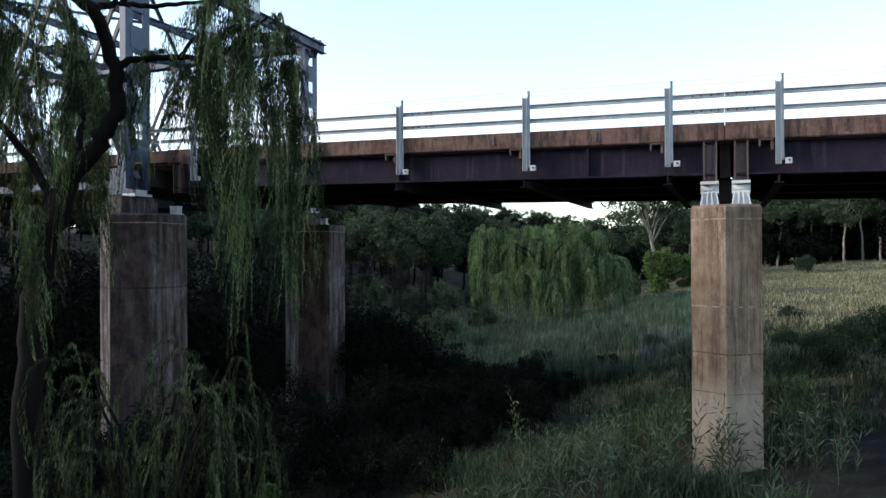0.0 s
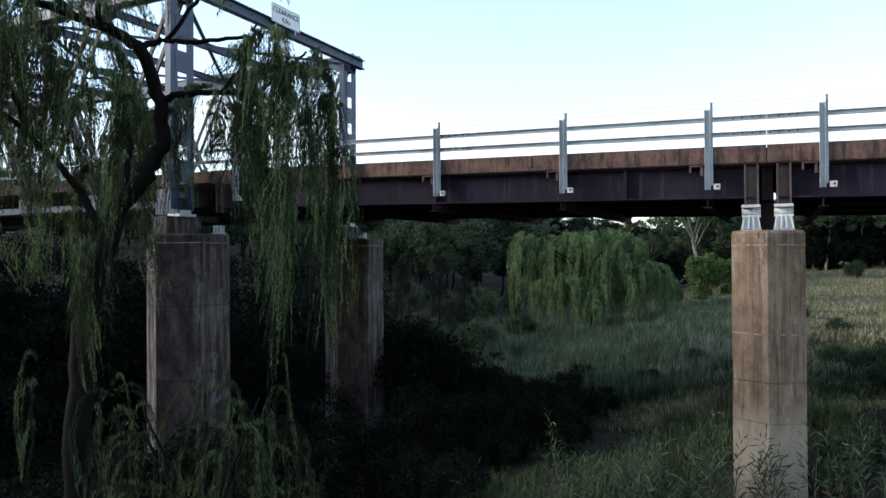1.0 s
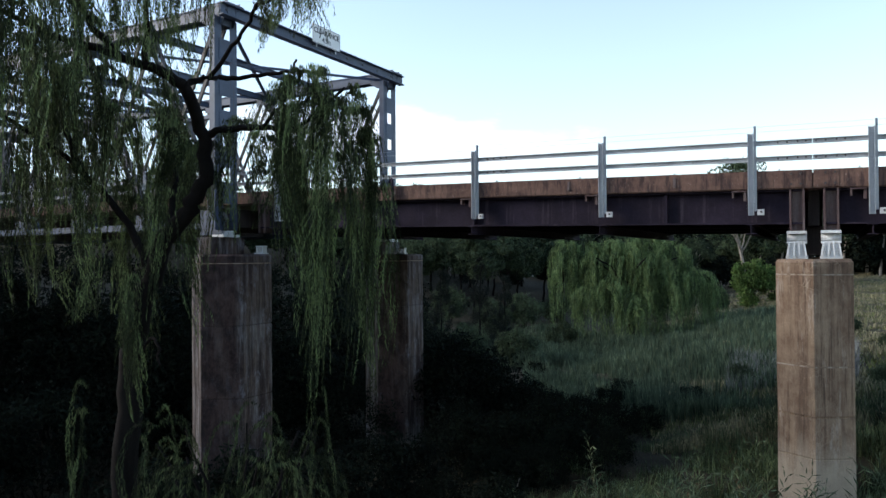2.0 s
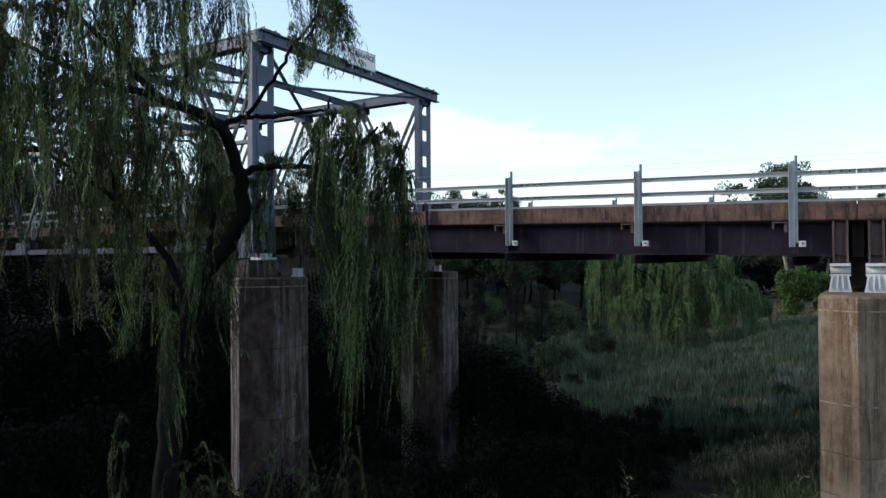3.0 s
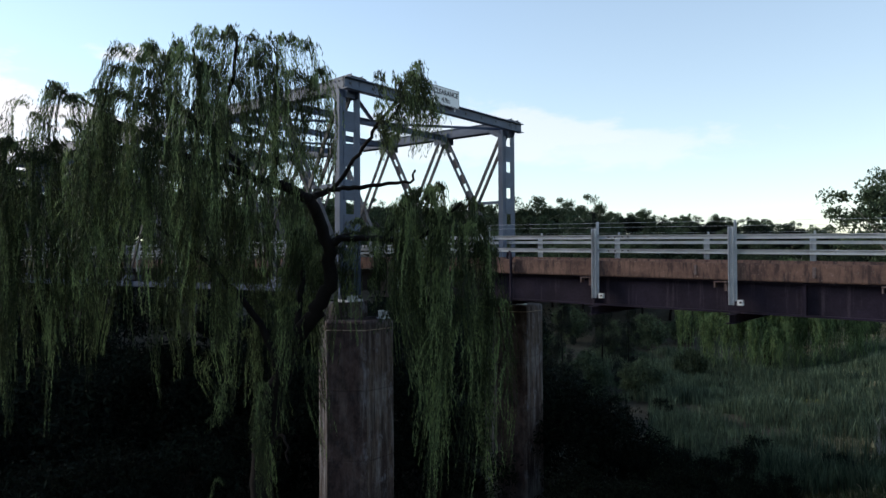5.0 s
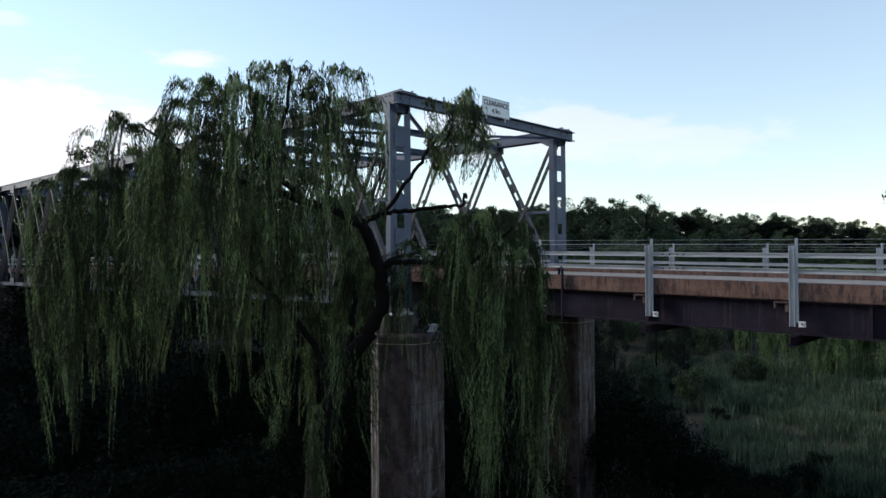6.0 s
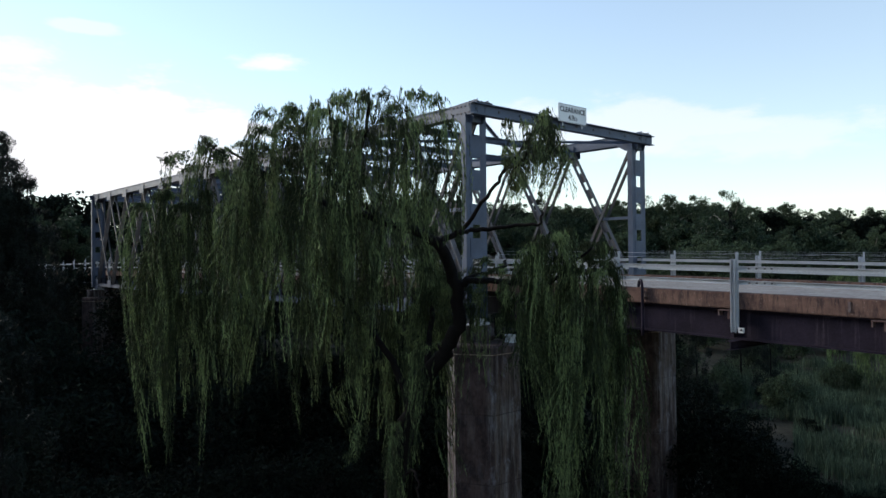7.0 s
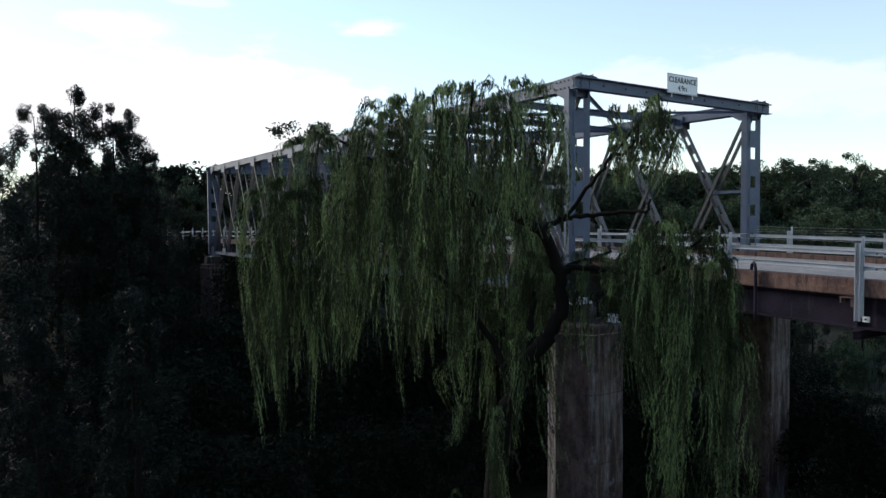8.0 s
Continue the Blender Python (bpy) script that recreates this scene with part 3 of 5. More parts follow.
splice(span, inv, JOINT - 0.35)
bm = bmesh.new()
zp = road_z(-8.45)
rod(bm, smooth_line([(-8.75, 15.85, zp - 0.05), (-8.7, 15.8, zp + 0.12), (-8.6, 15.7, zp + 0.20), (-8.48, 15.58, zp + 0.12), (-8.45, 15.55, zp - 0.15), (-8.45, 15.55, zp - 1.15)], 4), [0.035] * 21, 8)
bm.transform(inv)
part("drain_pipe", bm, GIRDER, span, "rusty bent drain pipe over the kerb", True)
span2, inv = girder_span(JOINT + 0.008, 14.6, SPAN)
for x in (1.98, 5.03, 8.08, 11.13):
    for y, s in ((NEAR, -1), (FAR_Y, 1)):
        rail_post(span2, inv, x, y, s)
    needle_beam(span2, inv, x)
    kerb_bracket(span2, inv, x)
rails(span2, inv, JOINT + 0.005, 14.6)
splice(span2, inv, JOINT + 0.3)
# added dark filler in the joint, so that no sky shows through
bm = bmesh.new()
box(bm, JOINT - 0.10, JOINT + 0.10, 16.1, 22.9, road_z(JOINT) - 1.05, road_z(JOINT) - 0.37)
bm.transform(inv)
part("joint_gap_filler", bm, UNDER, span2)
# added block, no part of the bridge: keeps the gap between bearings dark
bm = bmesh.new()
box(bm, JOINT - 0.45, JOINT + 0.45, 16.35, 22.65, road_z(JOINT) - 1.62, road_z(JOINT) - 1.06)
bm.transform(inv)
part("bearing_gap_block", bm, UNDER, span2, "added dark block closing the gap between the bearings")
# thin added filler that darkens the slit between the kerbs
bm = bmesh.new()
box(bm, JOINT - 0.0075, JOINT + 0.0075, 15.66, 23.34, road_z(JOINT) - 0.35, road_z(JOINT) - 0.06)
bm.transform(inv)
part("joint_gap_filler", bm, UNDER, span2)
span3, inv = girder_span(-76.0, X_FAR - 0.55, SPAN)
for k in range(8):
    x = X_FAR - 2.0 - 3.05 * k
    for y, s in ((NEAR, -1), (FAR_Y, 1)):
        rail_post(span3, inv, x, y, s)
rails(span3, inv, -76.0, X_FAR - 0.3, False)


# ---- piers ----
def column(name, cx, cy, w, side, nose, z0, z1, joints, label, group, mat, open_joint=0.015, crust=(), deep=()):
    """A column with two pointed noses, cast in lifts with recessed joints."""
    t = thing(name, (cx, cy, z0), label, "pier", group)
    hs = side / 2
    plan = [(-w / 2, -hs), (0, -hs - nose), (w / 2, -hs), (w / 2, hs), (0, hs + nose), (-w / 2, hs)]
    cuts = [z0] + joints + [z1]
    for a, c2 in zip(cuts, cuts[1:]):
        bm = bmesh.new()
        lo, hi = a - z0 + (0.006 if a > z0 else 0), c2 - z0 - 0.006
        rings = []
        cut0, cut1 = (0.022 if q in deep else open_joint for q in (a, c2))
        drop, cut1 = (0.055, 0.05) if c2 == z1 else (0.014, cut1)
        for z, k in ((lo, 1 - cut0), (lo + 0.014, 1.0), (hi - drop, 1.0), (hi, 1 - cut1)):
            rings.append([bm.verts.new((x * k, y * k, z)) for x, y in plan])
        for r, q in zip(rings, rings[1:]):
            for j in range(6):
                bm.faces.new((r[j], r[(j + 1) % 6], q[(j + 1) % 6], q[j]))
        bm.faces.new(rings[0][::-1])
        bm.faces.new(rings[-1])
        lift = part("lift", bm, mat, t)
        if c2 < z1:
            bm = bmesh.new()
            v = [[bm.verts.new((x * (1 - 3 * open_joint), y * (1 - 3 * open_joint), z)) for x, y in plan] for z in (hi - 0.002, hi + 0.02)]
            for j in range(6):
                bm.faces.new((v[0][j], v[0][(j + 1) % 6], v[1][(j + 1) % 6], v[1][j]))
            part("joint", bm, mat, t)
        if c2 in crust:
            bm = bmesh.new()
            v = [[bm.verts.new((x * k, y * k, z)) for x, y in plan] for z, k in ((hi - 0.010, 1.0005), (hi - 0.004, 1.003), (hi + 0.010, 1.003), (hi + 0.016, 1.0005))]
            for r, q in zip(v, v[1:]):
                for j in range(6):
                    bm.faces.new((r[j], r[(j + 1) % 6], q[(j + 1) % 6], q[j]))
            part("lime_crust", bm, LIME, t, "pale lime crust along a casting joint")
    return t


def bearing(t, x, y, z0, z1):
    """A painted cast bearing: flared ribbed base, rocker, top plate; parts of its pier."""
    o = t.location
    bm = bmesh.new()
    h = z1 - z0
    v = box(bm, x - 0.19, x + 0.19, y - 0.22, y + 0.22, z0, z0 + 0.05)
    v = box(bm, x - 0.13, x + 0.13, y - 0.18, y + 0.18, z0 + 0.05, z0 + h * 0.55)
    for k in v[:4]:
        k.co.x = x + (k.co.x - x) * 1.3
    box(bm, x - 0.17, x + 0.17, y - 0.2, y + 0.2, z0 + h * 0.55, z0 + h * 0.62)
    bm.transform(Matrix.Translation(-o))
    base = part("bearing", bm, BEARING, t, "white-painted cast steel bearing")
    for lo, hi in ((-0.165, -0.125), (-0.05, -0.035), (0.05, 0.035), (0.165, 0.125)):
        bm = bmesh.new()
        bar(bm, (x + lo, y - 0.235, z0 + 0.05), (x + hi, y - 0.2, z0 + h * 0.55), [(-0.014, 0.014, -0.03, 0.03)], (1, 0, 0))
        bm.transform(Matrix.Translation(-o))
        part("rib", bm, BEARING, base)
    bm = bmesh.new()
    bmesh.ops.create_cone(bm, cap_ends=True, segments=20, radius1=h * 0.14, radius2=h * 0.14, depth=0.34, matrix=pose(x, y - 0.02, z0 + h * 0.76, 0, 90))
    bm.transform(Matrix.Translation(-o))
    part("rocker", bm, BEARING, base, smooth=True)
    bm = bmesh.new()
    box(bm, x - 0.17, x + 0.17, y - 0.22, y + 0.22, z0 + h * 0.9, z1)
    bm.transform(Matrix.Translation(-o))
    part("top_plate", bm, BEARING, base)


PIER = "concrete piers"
for cy in (15.75, 23.25):
    p = column("bridge_pier", 0.92, cy, 1.22, 2.12 if cy < 20 else 1.6, 0.36, -0.4, 4.90, [1.44, 2.16, 3.03, 4.63], "tall rust-streaked concrete pier column, pale at its foot", PIER, CONCRETE, 0.006, (3.03, 4.63), (2.16,))
    for x in (JOINT - 0.29, JOINT + 0.29):
        bearing(p, x, 15.86 if cy < 20 else 23.14, 4.90, road_z(JOINT) - 1.16)
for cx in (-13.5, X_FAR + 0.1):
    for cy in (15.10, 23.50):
        p = column("truss_pier", cx, cy, 1.90, 1.12, 0.56, -3.4, 5.10, [-0.7, 1.25, 3.18, 4.85], "broad stained concrete truss pier with pointed ends, shade put into its colour", PIER, OLD_CONCRETE, 0.015, (4.85,))
        bm = bmesh.new()
        box(bm, -0.72, -0.14, -0.62, 0.65, 8.5, 8.98)
        bmesh.ops.bevel(bm, geom=list(bm.edges), offset=0.02, segments=1, affect="EDGES")
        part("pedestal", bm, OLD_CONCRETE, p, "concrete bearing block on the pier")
        bm = bmesh.new()
        box(bm, -0.45, 0.0, -0.3, 0.3, 8.98, 9.05)
        box(bm, -0.35, -0.08, -0.2, 0.2, 9.05, 9.16)
        part("bearing", bm, BEARING, p)
        sx = 1 if cx > -20 else -1
        bm = bmesh.new()
        y0 = 0.35 if cy < 20 else -0.57
        box(bm, min(sx * 0.5, sx * 0.84), max(sx * 0.5, sx * 0.84), y0, y0 + 0.22, 8.5, 8.53)
        box(bm, min(sx * 0.53, sx * 0.81), max(sx * 0.53, sx * 0.81), y0 + 0.02, y0 + 0.2, 8.70, 8.73)
        for dx in (0.56, 0.67, 0.78):
            box(bm, sx * dx - 0.018, sx * dx + 0.018, y0 + 0.03, y0 + 0.19, 8.53, 8.70)
        part("girder_bearing", bm, BEARING, p, "small white ribbed bearing under the girder end")

# ---- truss bridge ----
truss = thing("truss_bridge", (X_END, 19.3, 5.9), "blue-grey painted steel truss bridge with crossed diagonals", "bridge")
T_INV = Matrix.Translation(-truss.location)
Z_BOT, Z_TOP = 5.92, 11.92


def steel(name, bm, mat=None, parent=None, label=""):
    bm.transform(T_INV)
    o = part(name, bm, mat or TRUSS, parent or truss, label)
    return o


for ty in (TR_L, TR_R):
    # top chord: covered pair of channels; bottom chord: two flat channels
    bm = bmesh.new()
    bar(bm, (X_END + 0.35, ty, Z_TOP), (X_FAR - 0.35, ty, Z_TOP), [(-0.20, 0.20, 0.14, 0.17), (-0.17, -0.145, -0.17, 0.14), (0.145, 0.17, -0.17, 0.14), (-0.21, -0.10, -0.19, -0.17), (0.10, 0.21, -0.19, -0.17)])
    steel("top_chord", bm)
    for u in (-0.16, 0.16):
        bm = bmesh.new()
        bar(bm, (X_END + 0.2, ty + u, Z_BOT), (X_FAR - 0.2, ty + u, Z_BOT), [(-0.012, 0.012, -0.11, 0.11), (-0.012, 0.075, 0.09, 0.11), (-0.012, 0.075, -0.11, -0.09)])
        steel("bottom_chord", bm)
    for xe, s in ((X_END, 1), (X_FAR, -1)):
        # end post: two broad angles with batten plates across their faces
        for v in (-1, 1):
            bm = bmesh.new()
            fx = sorted((xe + s * 0.084, xe + s * 0.1))
            box(bm, *fx, ty + min(0.16 * v, 0.42 * v), ty + max(0.16 * v, 0.42 * v), Z_BOT - 0.15, Z_TOP - 0.2)
            fx = sorted((xe - s * 0.1, xe + s * 0.0838))
            box(bm, *fx, ty + min(0.404 * v, 0.42 * v), ty + max(0.404 * v, 0.42 * v), Z_BOT - 0.15, Z_TOP - 0.2)
            post = steel("end_post", bm)
        z = Z_BOT + 0.6
        while z < Z_TOP - 0.3:
            bm = bmesh.new()
            fx = sorted((xe + s * 0.1005, xe + s * 0.115))
            box(bm, *fx, ty - 0.26, ty + 0.26, z, z + 0.6)
            steel("batten_plate", bm, parent=post)
            for dz in (0.08, 0.3, 0.52):
                for dy in (-0.21, 0.21):
                    bm = bmesh.new()
                    fx = sorted((xe + s * 0.115, xe + s * 0.128))
                    box(bm, *fx, ty + dy - 0.014, ty + dy + 0.014, z + dz - 0.014, z + dz + 0.014)
                    steel("rivet", bm, parent=post)
            z += 1.0
        # gussets at head and foot, with bolts
        for q in (-0.225, 0.225):
            bm = bmesh.new()
            pl = [(xe - s * 0.75, Z_TOP - 0.16), (xe - s * 0.3, Z_TOP - 0.42), (xe + s * 0.2, Z_TOP - 0.42), (xe + s * 0.3, Z_TOP - 0.1), (xe + s * 0.42, Z_TOP + 0.22), (xe - s * 0.75, Z_TOP + 0.16)]
            a = [bm.verts.new((x, ty + q - 0.008, z)) for x, z in pl]
            c2 = [bm.verts.new((x, ty + q + 0.008, z)) for x, z in pl]
            bm.faces.new(a)
            bm.faces.new(c2[::-1])
            for j in range(6):
                bm.faces.new((a[j], a[(j + 1) % 6], c2[(j + 1) % 6], c2[j]))
            gus = steel("gusset", bm)
            for kx in range(6):
                for kz in range(2):
                    bm = bmesh.new()
                    xx, zz = xe - s * (0.62 - kx * 0.17), Z_TOP + 0.09 - kz * 0.2
                    box(bm, xx - 0.02, xx + 0.02, ty + q + (0.008 if q > 0 else -0.028), ty + q + (0.028 if q > 0 else -0.008), zz - 0.02, zz + 0.02)
                    steel("bolt", bm, TRUSS_DARK, gus)
            bm = bmesh.new()
            box(bm, xe - 0.42 - 0.25 * s, xe + 0.42 - 0.25 * s, ty + q - 0.008, ty + q + 0.008, Z_BOT - 0.28, Z_BOT + 0.42)
            steel("gusset", bm)
    for k in range(12):
        xa, xb = X_END - k * PANEL_L, X_END - (k + 1) * PANEL_L
        right_half = k < 6
        hi, lo = (xb, xa) if right_half else (xa, xb)
        # battened strut leaning to the nearer end
        bm = bmesh.new()
        d = Vector((lo - hi, 0, Z_BOT - Z_TOP)).normalized()
        for u in (-0.115, 0.115):
            bar(bm, (hi, ty, Z_TOP - 0.1), (lo, ty, Z_BOT + 0.1), [(-0.09, 0.09, u - 0.01, u + 0.01)], (0, 1, 0))
        strut = steel("strut", bm, STRUT, label="weathered grey-brown battened strut")
        L = math.hypot(lo - hi, Z_TOP - Z_BOT)
        for i in range(8):
            bm = bmesh.new()
            f0 = 0.06 + i * 0.112
            a, c2 = Vector((hi, ty, Z_TOP)), Vector((lo, ty, Z_BOT))
            bar(bm, a.lerp(c2, f0), a.lerp(c2, f0 + 0.062), [(-0.006, 0.006, -0.105, 0.105)], (0, 1, 0))
            steel("batten_plate", bm, STRUT, parent=strut)
        # pair of tie bars the other way
        for u in (-0.19, 0.19):
            bm = bmesh.new()
            bar(bm, (lo, ty + u, Z_TOP - 0.1), (hi, ty + u, Z_BOT + 0.1), [(-0.012, 0.012, -0.05, 0.05), (-0.012, 0.05, -0.062, -0.0502)], (0, 1, 0))
            steel("tie_bar", bm, TRUSS_DARK, label="dark flat steel tie bar")
        if 0 < k:
            for q in (-0.215, 0.215):
                bm = bmesh.new()
                box(bm, xa - 0.34, xa + 0.34, ty + q - 0.007, ty + q + 0.007, Z_TOP - 0.42, Z_TOP + 0.06)
                steel("gusset", bm)
                bm = bmesh.new()
                box(bm, xa - 0.34, xa + 0.34, ty + q - 0.007, ty + q + 0.007, Z_BOT - 0.08, Z_BOT + 0.36)
                steel("gusset", bm)
    for xe, s in ((X_END, -1), (X_FAR, 1)):
        bm = bmesh.new()
        bar(bm, (xe, ty, 9.0), (xe + s * PANEL_L * 0.5, ty, 9.0), [(-0.1, 0.1, -0.05, 0.05)])
        steel("collision_strut", bm)

for k in range(13):
    x = X_END - k * PANEL_L
    if k in (0, 12):
        s = 1 if k == 0 else -1
        bm = bmesh.new()
        profile(bm, (x + s * 0.33, 14.62, Z_TOP - 0.06), (x + s * 0.33, 24.05, Z_TOP - 0.06), i_outline(0.24, 0.34, 0.026, 0.016))
        beam = steel("portal_beam", bm, label="deep blue-grey steel portal beam")
        for yy in np.arange(14.85, 24.0, 0.93):
            bm = bmesh.new()
            box(bm, x + s * 0.33 - 0.02 - 0.012, x + s * 0.33 + 0.032, yy - 0.03, yy + 0.03, Z_TOP - 0.08, Z_TOP - 0.02)
            steel("bolt", bm, TRUSS_DARK, beam)
        for ty in (TR_L, TR_R):
            bm = bmesh.new()
            box(bm, min(x + s * 0.22, x + s * 0.44), max(x + s * 0.22, x + s * 0.44), ty - 0.2, ty + 0.36, Z_TOP + 0.1104, Z_TOP + 0.15)
            cap = steel("cap_plate", bm, TRUSS_DARK)
            for dy in (-0.12, 0.02, 0.16, 0.3):
                bm = bmesh.new()
                box(bm, x + s * 0.33 - 0.03, x + s * 0.33 + 0.03, ty + dy - 0.03, ty + dy + 0.03, Z_TOP + 0.15, Z_TOP + 0.19)
                steel("bolt", bm, TRUSS_DARK, cap)
    else:
        bm = bmesh.new()
        profile(bm, (x, TR_L, Z_TOP - 0.12), (x, TR_R, Z_TOP - 0.12), i_outline(0.16, 0.22, 0.014, 0.012))
        steel("sway_strut", bm)
    if k < 12:
        for a, c2 in ((TR_L, TR_R), (TR_R, TR_L)):
            if k % 2 == 0:
                bm = bmesh.new()
                z = Z_TOP + (0.02 if a < c2 else -0.09)
                bar(bm, (x, a, z), (x - 2 * PANEL_L, c2, z), [(-0.05, 0.05, -0.006, 0.006), (-0.05, -0.04, -0.09, -0.006)])
                steel("lateral_brace", bm)
    bm = bmesh.new()
    profile(bm, (x, TR_L - 0.1, 6.13), (x, TR_R + 0.1, 6.13), i_outline(0.2, 0.5, 0.02, 0.014))
    steel("cross_girder", bm, UNDER)
zk = road_z(X_END - 1)
bm = bmesh.new()
box(bm, X_FAR - 0.5, X_END + 0.5, 15.95, 23.05, zk - 0.36, zk - 0.16)
steel("deck_slab", bm, DECK, label="pale brown concrete road deck")
for ya, yb in ((15.66, 15.95), (23.05, 23.28)):
    bm = bmesh.new()
    box(bm, X_FAR - 0.5, X_END + 0.5, ya, yb, zk - 0.34, zk - 0.02)
    steel("kerb", bm, KERB, label="rust-stained brown concrete kerb")
for k in range(13):
    for y, s in ((NEAR + 0.1, -1), (FAR_Y - 0.1, 1)):
        rail_post(truss, T_INV, X_END - 1.1 - k * 2.95, y, s)
rails(truss, T_INV, X_FAR, X_END + 0.25, False)

# ---- clearance sign ----
SX = X_END + 0.472
sign = thing("clearance_sign", (SX, 19.13, 11.90), "white clearance sign with black letters above the portal beam", "sign")
bm = bmesh.new()
box(bm, -0.006, 0.006, -0.73, 0.73, 0.02, 0.62)
panel = part("panel", bm, PANEL, sign)
bm = bmesh.new()
for r in ((-0.72, 0.72, 0.595, 0.607), (-0.72, 0.72, 0.033, 0.045), (-0.72, -0.708, 0.045, 0.595), (0.708, 0.72, 0.045, 0.595)):
    box(bm, 0.0062, 0.0085, r[0], r[1], r[2], r[3])
part("border", bm, INK, sign)
for yy in (-0.5, 0.5):
    bm = bmesh.new()
    box(bm, -0.022, -0.006, yy - 0.025, yy + 0.025, -0.1, 0.55)
    part("bracket", bm, GALV, sign)


def lettering(text, size, y, z, parent):
    cu = bpy.data.curves.new("lettering", "FONT")
    cu.body, cu.size, cu.align_x, cu.extrude, cu.offset = text, size, "CENTER", 0.002, 0.006
    flat = new("text", cu)
    bpy.context.view_layer.update()
    me = bpy.data.meshes.new_from_object(flat)
    bpy.data.objects.remove(flat)
    me.materials.append(INK)
    o = new("lettering", me)
    o.parent = parent
    o.matrix_basis = pose(0.0095, y, z, 90, 0, 90)


lettering("CLEARANCE", 0.235, 0.0, 0.36, panel)
lettering("4.9m", 0.235, 0.0, 0.12, panel)


# ---- plants ----
def hang(origins, lengths, outs, spacing, leaf, rng, sway=0.05, spread=0.5, bunch=None):
    """Leaves strung along hanging shoots: each shoot arches out, then falls."""
    counts = np.maximum((lengths / spacing).astype(int), 4)
    k = np.repeat(np.arange(len(origins)), counts)
    s = np.concatenate([(np.arange(c2) + 0.5) / c2 for c2 in counts])
    fall = lengths[k] * (s ** 1.25)
    rise = 0.16 * lengths[k].clip(0, 1.6) * np.sin(np.pi * np.minimum(s * 3, 1))
    ph = rng.uniform(0, 6.28, (int(bunch.max()) + 1, 2))[bunch] + rng.normal(0, 0.15, (len(origins), 2))
    p = origins[k] + outs[k] * (1 - (1 - np.minimum(s * 2.2, 1)) ** 2)[:, None]
    p[:, 2] += rise - fall
    p[:, 0] += sway * s * np.sin(ph[k, 0] + s * 5)
    p[:, 1] += sway * s * np.cos(ph[k, 1] + s * 4)
    p += rng.normal(0, 0.007, p.shape)
    w = rng.normal(0, spread, p.shape)
    w[:, 2] -= 1.0
    w[:, :2] += outs[k][:, :2] * (1 - s)[:, None] * 0.8
    n2 = len(p)
    size = leaf * rng.uniform(0.7, 1.3, n2)
    return leaves(p, unit(w), size, size * rng.uniform(0.12, 0.17, n2), rng)


def join_arrays(items):
    vs, fs, o = [], [], 0
    for v, f in items:
        vs.append(v)
        fs.append(f + o)
        o += len(v)
    return np.concatenate(vs), np.concatenate(fs)


def lobes_of(lobes, per_branch, rng, radius=0.065):
    """Shoots in bunches: lobes are (x, y, radius, top, foot, bunches)."""
    o, ln, ou, ids = [], [], [], []
    for x, y, r, top, foot, n2 in lobes:
        for _ in range(n2):
            a, q = rng.uniform(0, 6.283), r * math.sqrt(rng.uniform(0, 1))
            dome = 0.55 * r * (q / r) ** 2
            depth = rng.exponential(0.07) * (top - foot)
            zc = top - dome - min(depth, 0.55 * (top - foot))
            bottom = foot + min(rng.exponential(0.26), 0.7) * (top - foot)
            m = rng.integers(per_branch // 2, per_branch + 1)
            p = np.array([x + q * math.cos(a), y + q * math.sin(a), zc]) + rng.normal(0, radius, (m, 3)) * [1, 1, 0.55]
            b2 = a + rng.normal(0, 0.7)
            d = np.stack([math.cos(b2) + rng.normal(0, 0.10, m), math.sin(b2) + rng.normal(0, 0.10, m), 0 * p[:, 0]], 1)
            o.append(p)
            ids.append(np.full(m, len(ids)))
            ou.append(unit(d) * (rng.uniform(0.2, 0.75) + rng.uniform(-0.06, 0.06, (m, 1))) * min(1.0, r + 0.15))
            ln.append(np.maximum((p[:, 2] - bottom) * (1 - 0.72 * rng.uniform(0, 1, m) ** 1.2), 0.5))
    return np.concatenate(o), np.concatenate(ln), np.concatenate(ou), np.concatenate(ids)


def limb(name, pts, r0, r1, mat, parent, rng, wobble=0.03, sides=9):
    q = smooth_line(pts, 5, wobble, rng)
    q = [v - parent.location for v in q]
    bm = bmesh.new()
    rod(bm, q, [r0 + (r1 - r0) * (i / (len(q) - 1)) ** 0.8 for i in range(len(q))], sides)
    return part(name, bm, mat, parent, smooth=True)


